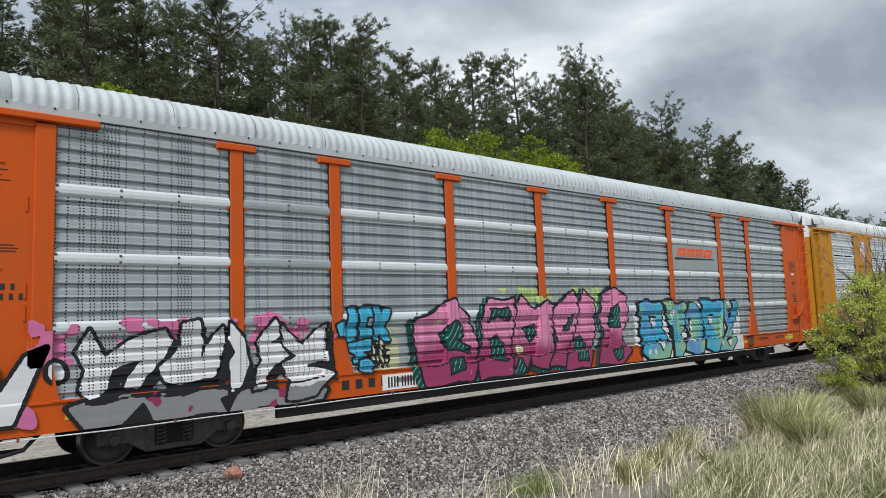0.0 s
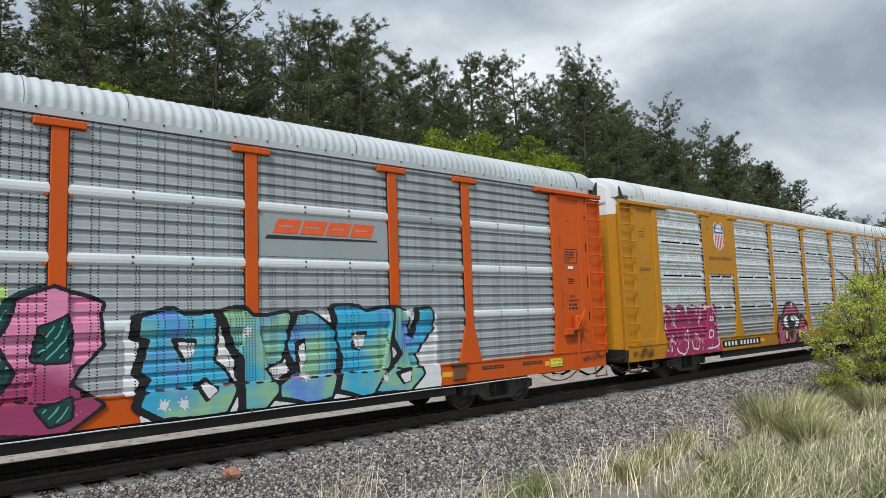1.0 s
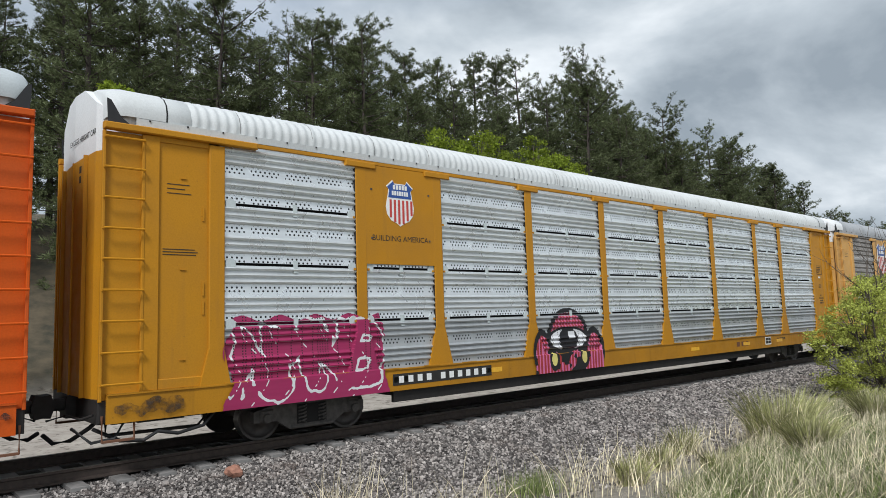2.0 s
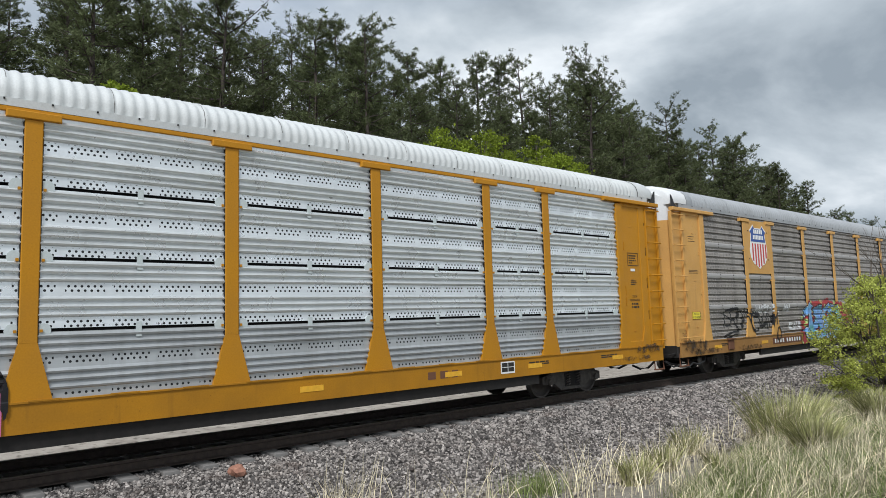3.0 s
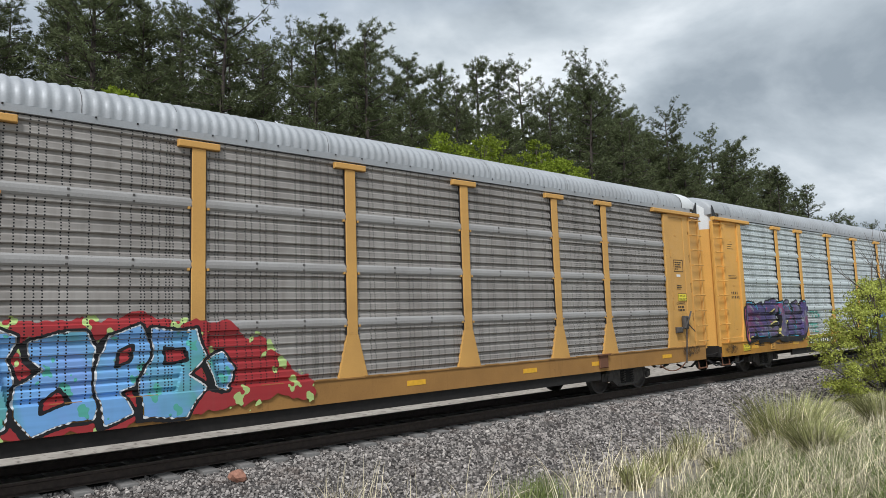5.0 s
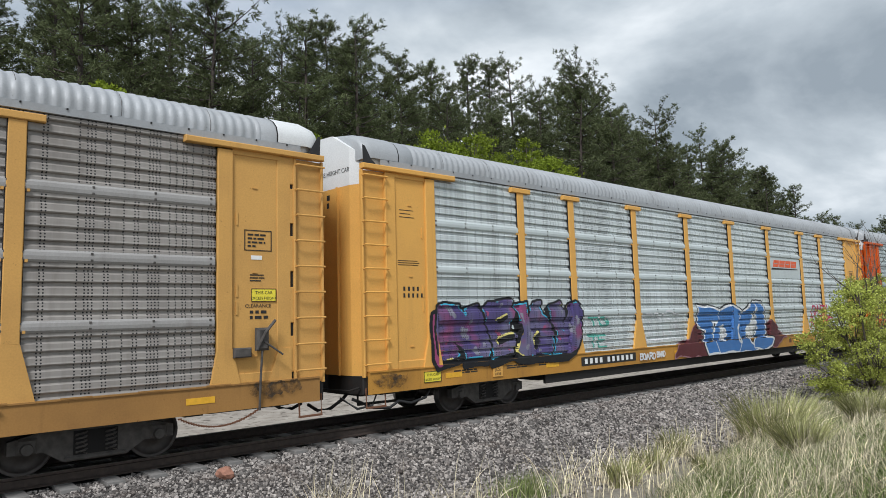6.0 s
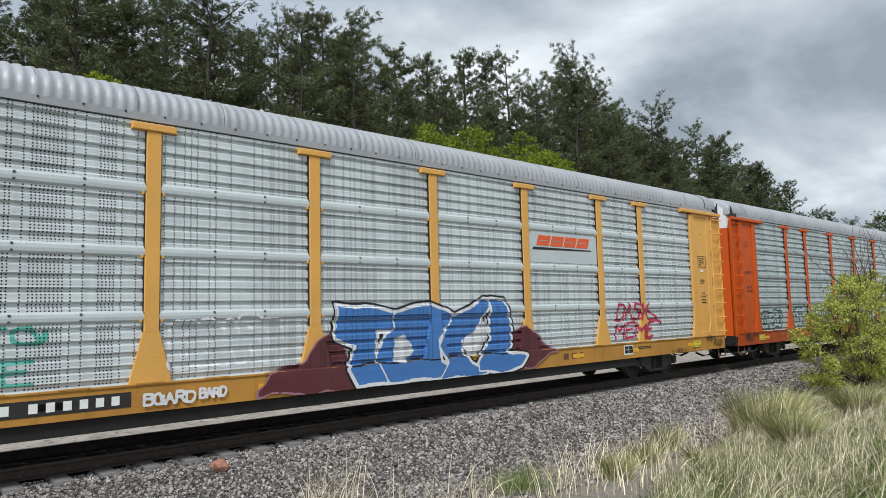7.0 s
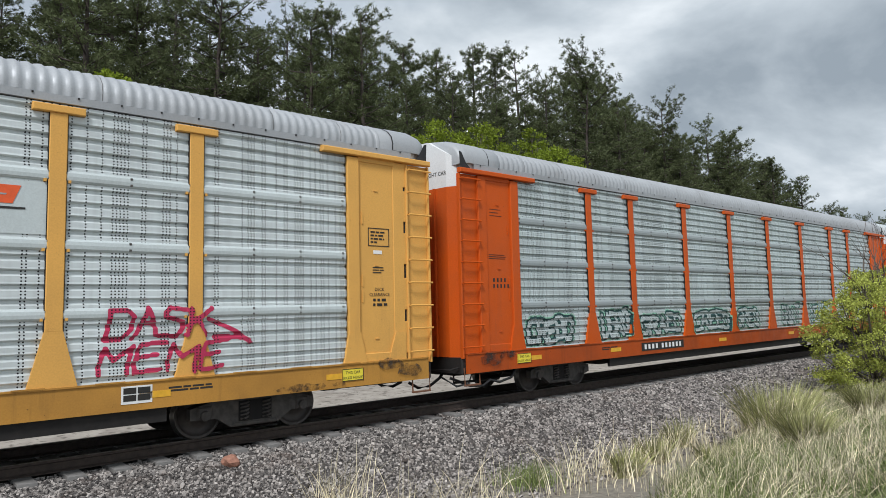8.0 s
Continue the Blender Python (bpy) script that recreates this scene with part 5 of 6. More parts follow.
NYKE_ART = ((-11.80, -7.51, 0.67, 2.11), "1q2y4o6sbxct9g8b6c8l5j4c2a1d2k dzfzgqfiixjsijhddcbeajdr jzlsmik8j8jjknjs nqqzrtpptqslpdo7m7oi rxuoywygufzbw2r2sarhtkro 072a8aj9s5y4x0r0k0h0b0905020 608690 i5k8j0 5j8l6f dbhdg9d8")
YCK_ART = ((-7.44, -6.19, 1.06, 2.28), "0q4s6n9zdzci7i6l2l fxiznznujuinonnhfi pzszstvyzyvpyhuhrmqhoi 8glhmcfbl8j5b6da8d f6k7o3k0f1")
GANG_ART = ((-5.58, 1.74, 0.67, 2.68), "0n5u7o8f8771401009 9paueueng5f1c180879g enfvhqjtlqkdj1g4g8f2d4 kpoxptpio8m2j2ld qystshr7q0m0m6od wzzuzkxbz5x0u0s1t9uetmuv 3i5m6l6h5f7d7b4c 48696543 aebgcdc7a7 aqdrdmboal fihkhggd nlonnhmh ocpdqaq3o3 vpxsxnxhvh d1e8f1e0 v6x8x3w2")
ATOMY_ART = ((2.28, 7.98, 0.67, 2.30), "0x3z4x7y7r7h8e97804020051d0g1q0r 8yazbwfxfoegcee6c0a0a7ah9m gwixlplek1h0e3e7gbfk lzozpxsytvshsbq1o0l3meln tyvxvnwlxxzxzpwex6v0s0q1s8uftl 3p5p5l4i 5a6c7865 glhnhfgb noppoinj t7v9v4u3")
CAPE_ART = ((-5.27, 0.32, 0.67, 2.23), "2s4u5x7v7t6o7e6440333a4h4o2m 1a3d473325 8tcvdqddd481777g9k8o euhwimhdfcg4e2dd ivmvnllgnal2h2hcim njpmqhp9oa 061p5yezpxtovhybz5o4j14001 9aadb997 fpgqglfk jplplljk")
NEKU_ART = ((-12.05, -7.14, 1.09, 2.43), "0v2x5x6r6m6u9waobhc8b262674d5511070j aubyhzhrghiei4c1c8bi hwkykomxoyoqqnrer1m1i2h4jh qwtyuquhufvvxyzwzex4v0r1sfqq dofqfoem ddhfhcda mdnfn6m5")
TOCL_ART = ((-2.84, 5.06, 0.67, 2.30), "7xawdudnbmbcc7c191889h7k7r duhxjukriii8j5i1c1bacldn krozpyornllcm6o2o0i0j7if pzrzslsdr9u7t2q0n2n6pgpq 03183b4c5j7m8f917001 rcsiulwixcz8u1r3 djekfde9da lgoopkndma")


def graffiti_first():
    car = TRAIN[0]
    nyke = shapes(NYKE_ART)

    def p1(U, Z):
        U, Z = wobble(U, Z)
        k = np.full(U.shape, -1)
        n = cloud(U, Z, 1.6)
        k[(Z > 1.55) & (Z < 2.14 + 0.1 * n) & (n > 0.05)] = 4
        low = inside_by(U, Z, nyke[5])
        k[low < 0.06] = 2
        k[(low < 0.0) & (n > -0.75)] = 1
        k[(low < 0.05) & (n < -0.62)] = 5
        for p in nyke[6:8]:
            k[inside_by(U, Z, p) < 0.02] = 2
        shade = np.min([inside_by(U - 0.10, Z + 0.13, p) for p in nyke[:5]], 0)
        k[(shade < 0.02) & (Z > 1.0)] = 2
        for p in nyke[:5]:
            d = inside_by(U, Z, p)
            k[d < 0.050] = 2
            k[d < 0.0] = np.where(Z + 0.05 * n > 0.98, 0, 1)[d < 0.0]
        for p in nyke[8:]:
            k[inside_by(U, Z, p) < 0.01] = 2
        k[(inside_by(U, Z, nyke[8]) < -0.03) & (n > 0)] = 4
        k[(np.abs(np.hypot(U + 11.95, Z - 1.46) - 0.0) < 0.19)] = 2
        k[(np.hypot((U + 11.95) / 0.9, Z - 1.46) < 0.13)] = 0
        k[(np.abs(Z - 1.085 - 0.005 * U) < 0.016) & (U > -11.6) & (U < -7.7)] = 2
        return k
    spray(car, 1, -12.3, -7.38, 0.665, 2.3, p1, [S_WHITE, S_SILVER, S_BLACK, S_WHITE, S_PINK, S_WINE], "white and silver spiky graffiti letters with black outline")
    blocks = [[(-13.8, 0.78), (-13.2, 0.80), (-13.05, 1.62), (-13.42, 1.66), (-13.5, 1.2), (-13.8, 1.6)], [(-13.0, 1.6), (-12.72, 1.68), (-12.6, 1.25), (-12.32, 1.72), (-12.08, 1.82), (-12.45, 0.84), (-13.0, 0.80)]]

    def p0(U, Z):
        k = np.full(U.shape, -1)
        k[(np.hypot(U + 12.32, Z - 0.95) < 0.17 + 0.06 * np.sin(9 * U + 14 * Z))] = 1
        for p in blocks:
            d = inside_by(U, Z, p)
            k[d < 0.055] = 2
            k[d < 0.0] = 0
        return k
    spray(car, 1, -13.8, -12.0, 0.70, 1.9, p0, [S_WHITE, S_PINK, S_BLACK], "white graffiti letter with black outline")
    yck = shapes(YCK_ART)
    scrawl = word_strokes("ONE", -6.66, -6.2, 1.36, 1.58, 0.1, 0.1) + word_strokes("WAR", -6.66, -6.22, 1.14, 1.32, 0.05, 0.1)

    def p2(U, Z):
        U, Z = wobble(U, Z, 0.012)
        k = np.full(U.shape, -1)
        n = cloud(U, Z, 2.2, 1)
        k[(U > -6.75) & (Z > 1.1) & (Z < 1.9) & (n > -0.55)] = 3
        k[distance(U, Z, scrawl) < 0.020] = 2
        for p in yck:
            d = inside_by(U, Z, p)
            k[d < 0.055] = 2
            k[d < 0.012] = 0
        return k
    spray(car, 1, -7.62, -6.0, 1.03, 2.36, p2, [S_CYAN, S_AQUA, S_BLACK, S_CREAM], "small cyan graffiti letters on a pale yellow cloud")
    gang = shapes(GANG_ART)

    def p3(U, Z):
        U, Z = wobble(U, Z, 0.03)
        k = np.full(U.shape, -1)
        n, m = cloud(U, Z, 1.3, 2), cloud(U, Z, 2.1, 5)
        k[(Z > 2.1) & (Z < 2.66) & (n > 0.1) & (U > -3.6) & (U < 0.6)] = 5
        hatch = np.abs(np.sin(24 * U - 15 * Z + 0.6 * m)) < 0.34
        whole = np.min([inside_by(U + 0.14, Z + 0.05, p) for p in gang[:6]], 0)
        k[(whole < 0.07)] = 4
        k[(k == 4) & hatch & (m > -0.2)] = 6
        for p in gang[:6]:
            d = inside_by(U, Z, p)
            k[d < 0.05] = 2
            k[d < -0.005] = 0
            k[(np.abs(d + 0.13) < 0.012) & (m > 0.42) & (Z < 1.6)] = 3
        for p in gang[6:]:
            d = inside_by(U, Z, p)
            k[d < 0.035] = 2
            k[(d < 0.0)] = 4
            k[(d < -0.02) & hatch] = 6
        k[(np.hypot(U + 2.55, (Z - 1.22) * 1.2) < 0.13) | (np.hypot(U + 5.0, (Z - 1.95) * 2) < 0.10)] = 7
        k[(np.abs(Z - 1.09) < 0.014) & (k == 0)] = 2
        return k
    spray(car, 1, -5.95, 1.98, 0.665, 2.82, p3, [S_ROSEFADE, S_WINE, S_BLACK, S_PINK, S_TEAL, S_LIME, S_MINT, S_CREAM], "fat pink and wine-red graffiti letters with dark outline")
    atomy = shapes(ATOMY_ART)

    def p4(U, Z):
        U, Z = wobble(U, Z, 0.015)
        k = np.where((U > 2.05) & (Z < 2.12) & (U < 8.1), 3, -1)
        k[(U < 2.25) & (Z < 1.08)] = -1
        whole = np.min([inside_by(U + 0.09, Z, p) for p in atomy[:5]], 0)
        k[(whole < 0.06)] = 2
        for p in atomy[:5]:
            d = inside_by(U, Z, p)
            k[d < 0.055] = 2
            k[d < 0.0] = 0
        for p in atomy[5:]:
            d = inside_by(U, Z, p)
            k[d < 0.03] = 2
            k[inside_by(U - 0.03, Z + 0.02, p) < -0.02] = 3
        k[(np.abs(Z - 1.09) < 0.013) & (k == 0)] = 2
        for u, z in ((2.62, 0.86), (2.92, 0.86), (3.95, 1.92), (5.0, 1.12), (6.1, 1.72), (6.75, 0.92), (7.35, 2.16), (7.85, 0.95)):
            k[rays(U, Z, u, z, 0.15)] = 3
        return k
    spray(car, 1, 1.98, 8.2, 0.665, 2.38, p4, [S_CYANFADE, S_AQUA, S_BLACK, S_WHITE, S_LILAC], "cyan and green graffiti letters on a white field")


def graffiti_second():
    car = TRAIN[1]
    f = thick_word("NMNB", (-11.85, -8.95, 0.95, 1.9), 0.3, 0.05, 0.0, 0.03, 0.12, (0, 0), 0.08)

    def p(U, Z):
        d, _ = f(U, Z)
        n = cloud(U, Z, 1.4)
        k = np.where((Z < 2.12 + 0.05 * np.sin(9 * U)) & (U > -11.95 + 0.1 * np.sin(7 * Z)) & (U < -8.85 + 0.1 * n), 0, -1)
        k[(k == 0) & (np.abs(d - 0.16) < 0.022) & (n > -0.35)] = 1
        k[(k == 0) & (np.abs(np.sin(6.3 * U + 1.5 * np.sin(4 * Z))) < 0.07) & (Z < 2.0)] = 1
        return k
    spray(car, 2, -12.05, -8.7, 0.665, 2.2, p, [S_MAGENTA, S_WHITE], "magenta graffiti block with thin white lines")

    def eye(U, Z):
        u, z = (U + 3.28), (Z - 1.42)
        n = cloud(U, Z, 1.5)
        k = np.full(U.shape, -1)
        dome = (u / 0.74) ** 2 + ((z - 0.02) / 0.70) ** 2
        arms = np.minimum((((np.abs(u) - 1.0) / 0.34) ** 2 + ((z + 0.30) / 0.55) ** 2), 9)
        body = (np.abs(u) < 1.3) & (Z < 1.25 - 0.25 * np.abs(u) + 0.12 * np.sin(7 * u))
        k[(dome < 1.12) | (arms < 1.1) | (body & (Z > 0.66))] = 1
        k[(dome < 0.82) & (z > 0.02)] = 0
        k[(arms < 0.6) | (body & (n > -0.25))] = 0
        k[(k == 0) & (np.sin(55 * U) > 0.35)] = 3
        lid = (u / 0.72) ** 2 + (z / 0.27) ** 2
        k[lid < 1.25] = 1
        k[lid < 0.9] = 2
        k[(u / 0.36) ** 2 + (z / 0.28) ** 2 < 1] = 1
        k[(np.abs(u - 0.12) < 0.13) & (np.abs(z - 0.1) < 0.09)] = 2
        for s in (-0.62, 0.52):
            drop_ = ((u - s) / 0.13) ** 2 + ((z + 0.45) / 0.2) ** 2
            k[drop_ < 1.9] = 1
            k[drop_ < 0.6] = 4
        return k
    spray(car, 2, -4.75, -1.85, 0.665, 2.2, eye, [S_RED, S_BLACK, S_WHITE, S_PINK, S_YELLOW], "graffiti eye with red striped lid and black outline")


def graffiti_third():
    car = TRAIN[2]
    cape = shapes(CAPE_ART)

    def p(U, Z):
        U, Z = wobble(U, Z, 0.03)
        n, m = cloud(U, Z, 1.6, 1), cloud(U, Z, 2.6, 3)
        k = np.full(U.shape, -1)
        edge = inside_by(U, Z, cape[6]) + 0.10 * n
        k[edge < 0.04] = 3
        k[(edge < 0.10) & (m > 0.5)] = 4
        whole = np.min([inside_by(U + 0.07, Z + 0.04, q) for q in cape[:6]], 0)
        k[whole < 0.04] = 2
        for q in cape[:6]:
            d = inside_by(U, Z, q)
            k[d < 0.062] = 2
            k[d < 0.022] = 5
            k[d < 0.0] = 0
            k[(d < -0.02) & (m > 0.55)] = 1
        for q in cape[7:]:
            d = inside_by(U, Z, q)
            k[d < 0.03] = 2
            k[d < -0.02] = 3
        return k
    spray(car, 1, -5.5, 0.5, 0.665, 2.35, p, [S_SKYFADE, S_MINT, S_BLACK, S_RED, S_LIME, S_WHITE], "light blue graffiti letters on a red cloud with green dots")
    arc = lambda u, z, r, q: [((u + r * math.cos(a * 0.4), z + q * math.sin(a * 0.4)), (u + r * math.cos(a * 0.4 + 0.4), z + q * math.sin(a * 0.4 + 0.4))) for a in range(16)]
    marks = word_strokes("CRON", -11.1, -9.35, 1.42, 1.98, 0.12, 0.02, 0.12) + arc(-8.95, 1.55, 0.42, 0.34)
    marks += word_strokes("UTAM", -8.45, -7.4, 1.38, 1.8, 0.1, 0.02, 0.12) + arc(-7.3, 1.12, 0.13, 0.19)
    marks += [((-11.0, 1.2), (-10.1, 1.28)), ((-10.9, 1.1), (-10.2, 1.18)), ((-11.15, 1.9), (-10.5, 1.7)), ((-9.5, 1.9), (-8.6, 1.75)), ((-8.5, 1.45), (-7.5, 1.55))]

    def scribble(U, Z):
        w = 0.05 * np.sin(7 * Z + 4 * U)
        return np.where(distance(U + w, Z + 0.8 * w, marks) < 0.032 + 0.016 * cloud(U, Z, 2), 0, -1)
    spray(car, 1, -11.35, -7.1, 0.9, 2.2, scribble, [S_BLACK], "black scribbled graffiti tag")
    tag = word_strokes("JAEPS-20.. WNL", -8.95, -6.1, 1.90, 2.10, 0.1, 0.12, 0.05) + word_strokes("WBC.MHC.KA", -6.3, -5.3, 1.22, 1.45, 0.05, 0.12)
    spray(car, 1, -9.05, -5.3, 1.2, 2.25, lambda U, Z: np.where(distance(U, Z, tag) < 0.032, 0, -1), [S_WHITE], "white marker tag", 0.013)


def graffiti_fourth():
    car = TRAIN[3]
    neku = shapes(NEKU_ART)

    def p(U, Z):
        U, Z = wobble(U, Z, 0.02)
        n, m = cloud(U, Z, 1.2, 1), cloud(U, Z, 1.6, 3)
        k = np.full(U.shape, -1)
        whole = np.min([inside_by(U + 0.12, Z + 0.13, q) for q in neku[:4]], 0)
        k[whole < 0.06] = 2
        k[(whole < -0.02) & (U < -11.9)] = 5
        for q in neku[:4]:
            d = inside_by(U, Z, q)
            k[d < 0.055] = 2
            k[d < 0.0] = 0
            k[(np.abs(d + 0.012) < 0.016) & (n > 0.12)] = 3
            k[(np.abs(d + 0.012) < 0.016) & (n < -0.55)] = 4
            k[(d < -0.06) & (m > 0.62)] = 1
            k[(d < -0.06) & (m < -0.74)] = 5
        for q in neku[4:]:
            d = inside_by(U, Z, q)
            k[d < 0.03] = 4
            k[inside_by(U - 0.03, Z + 0.03, q) < 0.015] = 2
        return k
    spray(car, 1, -12.35, -6.95, 0.92, 2.55, p, [S_PURPLEFADE, S_MAUVE, S_BLACK, S_CYAN, S_YELLOW, S_PLUM], "dark purple graffiti letters with cyan and yellow edges")
    f2 = thick_word("BOARD", (-4.25, -2.35, 1.36, 1.92), 0.1, 0.03, 0.0, 0.05, 0.12, (0, 0), 0.03)
    extra = word_strokes("BOARD", -4.7, -3.9, 0.76, 0.92, 0.05, 0.1) + word_strokes("BARD", -3.85, -3.4, 0.79, 0.93, 0.05, 0.1)

    def ring(U, Z):
        d = f2(U, Z)[0]
        return np.where((np.abs(d - 0.10) < 0.024) | (distance(U, Z, extra) < 0.020), 0, -1)
    spray(car, 1, -4.8, -1.7, 0.70, 2.12, ring, [S_WHITE], "white outline graffiti tag", 0.013)
    tocl = shapes(TOCL_ART)

    def p3(U, Z):
        U, Z = wobble(U, Z, 0.02)
        n = cloud(U, Z, 1.2)
        k = np.full(U.shape, -1)
        for q in tocl[4:6]:
            d = inside_by(U, Z, q) + 0.05 * n
            k[d < 0.03] = 5
            k[d < 0.0] = 4
        whole = np.min([inside_by(U, Z, q) for q in tocl[:4]], 0)
        k[whole < 0.10] = 2
        k[whole < 0.055] = 3
        for q in tocl[:4]:
            d = inside_by(U, Z, q)
            k[(d < 0.022) & (d > -0.012)] = 3
            k[d < -0.012] = 0
        for q in tocl[6:]:
            d = inside_by(U, Z, q)
            k[d < 0.02] = 3
        k[(np.abs(Z - 1.09) < 0.016) & (k == 0)] = 2
        return k
    spray(car, 1, -3.1, 5.4, 0.665, 2.45, p3, [S_BLUE, S_CREAM, S_BLACK, S_WHITE, S_MAROON, S_DUSTY], "blue graffiti letters with white outline on a maroon cloud")
    red = word_strokes("DASK", 7.62, 9.2, 1.72, 2.15, 0.04, 0.08, 0.12) + word_strokes("MEME", 7.6, 9.55, 1.2, 1.6, 0.05, 0.1, 0.05) + [((9.2, 2.0), (9.95, 1.55)), ((9.3, 1.7), (9.9, 1.6))]
    spray(car, 1, 7.45, 10.1, 1.11, 2.28, lambda U, Z: np.where(distance(U + 0.04 * np.sin(6 * Z), Z + 0.03 * np.sin(5 * U), red) < 0.034, 0, -1), [S_CRIMSON], "crimson scrawled graffiti tag")
    teal = word_strokes("TO", -6.9, -5.95, 1.75, 1.95, 0.04, 0.08) + word_strokes("TE", -6.9, -6.1, 1.2, 1.5, 0.04, 0.08)
    spray(car, 1, -7.0, -5.8, 1.11, 2.1, lambda U, Z: np.where(distance(U, Z, teal) < 0.03, 0, -1), [S_MINT], "faint green tag")


def graffiti_fifth():
    car = TRAIN[4]
    for word, u0, u1, z1 in (("CREBD", -11.8, -10.05, 1.80), ("UGRO", -8.95, -7.6, 1.90), ("GRAED", -7.1, -4.95, 1.76), ("CREED", -4.25, -1.95, 1.80), ("GREO", -1.5, 0.15, 1.82), ("GOAT", 2.0, 3.6, 1.9), ("YELE", 4.5, 6.3, 1.9)):
        f = thick_word(word, (u0, u1, 1.25, z1 - 0.08), 0.09, 0.03, 0.0, 0.06, 0.12, (0.03, -0.03), 0.04)

        def p(U, Z):
            d, s = f(U, Z)
            k = np.full(U.shape, -1)
            k[(d < 0.135) & (d > 0.10)] = 1
            k[np.abs(d - 0.082) < 0.024] = 0
            return k
        spray(car, 1, u0 - 0.15, u1 + 0.15, 1.11, z1 + 0.12, p, [S_TEAL, S_AQUA], "dark teal and pale green outline tag")


def end_grime(car, kind, spots):
    """Black grease smears on the sill and the door pockets near the couplers."""
    for u, z, w, h, f in spots:
        def p(U, Z):
            n = cloud(U, Z, 3.0, f)
            return np.where(((U - u) / w) ** 2 + ((Z - z) / h) ** 2 + 0.9 * n < 0.80, 0, -1)
        spray(car, kind, u - 1.4 * w, u + 1.4 * w, max(0.665, z - 1.3 * h), z + 1.3 * h, p, [S_GREASE], "black grease smear", 0.022)


def grime_all():
    end_grime(TRAIN[0], 1, [(12.6, 1.55, 0.22, 0.20, 1), (13.2, 0.92, 0.4, 0.12, 2)])
    end_grime(TRAIN[1], 2, [(13.0, 1.02, 0.55, 0.13, 3), (-13.1, 0.86, 0.5, 0.14, 5), (12.4, 0.80, 0.6, 0.07, 7)])
    end_grime(TRAIN[2], 1, [(-13.0, 0.98, 0.7, 0.20, 2), (-13.55, 1.25, 0.2, 0.3, 4), (-12.3, 0.78, 0.9, 0.09, 6), (-9.6, 0.76, 0.9, 0.08, 1), (12.9, 0.95, 0.5, 0.15, 3)])
    end_grime(TRAIN[3], 1, [(12.75, 1.02, 0.4, 0.10, 1), (13.2, 0.86, 0.35, 0.12, 4), (-13.2, 0.9, 0.5, 0.15, 3), (11.0, 0.74, 0.8, 0.06, 8)])
    end_grime(TRAIN[4], 1, [(-13.1, 0.92, 0.45, 0.14, 6), (-12.6, 1.0, 0.3, 0.08, 2)])


for paint_job in (grime_all, graffiti_first, graffiti_second, graffiti_third, graffiti_fourth, graffiti_fifth):
    paint_job()


# ---- foreground: stones, grass, shrub ----
def build_stones():
    rs = np.random.RandomState(3)
    N = 62000
    x = 0.5 + 27.5 * rs.rand(N) ** 1.25
    y = np.where(rs.rand(N) < 0.2, rs.uniform(6.8, 8.7, N), rs.uniform(8.6, 11.32, N))
    on_tie = np.abs((x + 6) / 0.61 - np.round((x + 6) / 0.61)) * 0.61 < 0.15
    y = np.where((y > 10.84) & on_tie, rs.uniform(8.1, 10.8, N), y)
    z = np.interp(y, [8.0, 8.9, 10.3, 10.9, 13.4], [-0.95, -0.74, -0.28, -0.24, -0.24])
    low = y < 9.0
    z[low] = np.maximum(z[low], [ground_z(float(a), float(b)) for a, b in zip(x[low], y[low])])
    size = rs.uniform(0.012, 0.027, N) * np.where(rs.rand(N) < 0.05, 1.6, 1.0) * (0.9 + 0.02 * x)
    cube = np.array([(a, b, c) for a in (-1, 1) for b in (-1, 1) for c in (-1, 1)], float)
    v = cube[None] * rs.uniform(0.45, 1.0, (N, 8, 1)) * rs.uniform(0.6, 1.2, (N, 1, 3))
    a, b = rs.uniform(0, 6.28, N), rs.uniform(-0.7, 0.7, N)
    ca, sa_, cb, sb = np.cos(a), np.sin(a), np.cos(b), np.sin(b)
    X, Y, Z = v[..., 0], v[..., 1], v[..., 2]
    Y, Z = cb[:, None] * Y - sb[:, None] * Z, sb[:, None] * Y + cb[:, None] * Z
    X, Y = ca[:, None] * X - sa_[:, None] * Y, sa_[:, None] * X + ca[:, None] * Y
    P = np.stack([X * size[:, None] + x[:, None], Y * size[:, None] + y[:, None], Z * size[:, None] + z[:, None] + 0.4 * size[:, None]], 2).reshape(-1, 3)
    q = np.array([(0, 1, 3, 2), (4, 6, 7, 5), (0, 4, 5, 1), (2, 3, 7, 6), (0, 2, 6, 4), (1, 5, 7, 3)])
    F = (np.arange(N)[:, None, None] * 8 + q[None]).reshape(-1, 4)
    me = bpy.data.meshes.new("ballast_stones")
    me.from_pydata(P.tolist(), [], F.tolist())
    m = Nodes("crushed_stone", 0.9)
    geo = m.t.nodes.new("ShaderNodeNewGeometry")
    r = geo.outputs["Random Per Island"]
    c = m.mix(m.math("POWER", r, 1.5), (0.042, 0.037, 0.035), (0.50, 0.455, 0.42))
    c = m.mix(m.ramp(m.noise(1.2, 3), 0.55, 0.75, 0, 0.35), c, (0.20, 0.14, 0.11))
    m.bump(m.noise(60, 3), 0.3, 0.004)
    me.materials.append(m.color(c))
    tagged(new("ballast_stones", me), "grey crushed stone ballast on the shoulder", "ballast", kind="stuff")


build_stones()


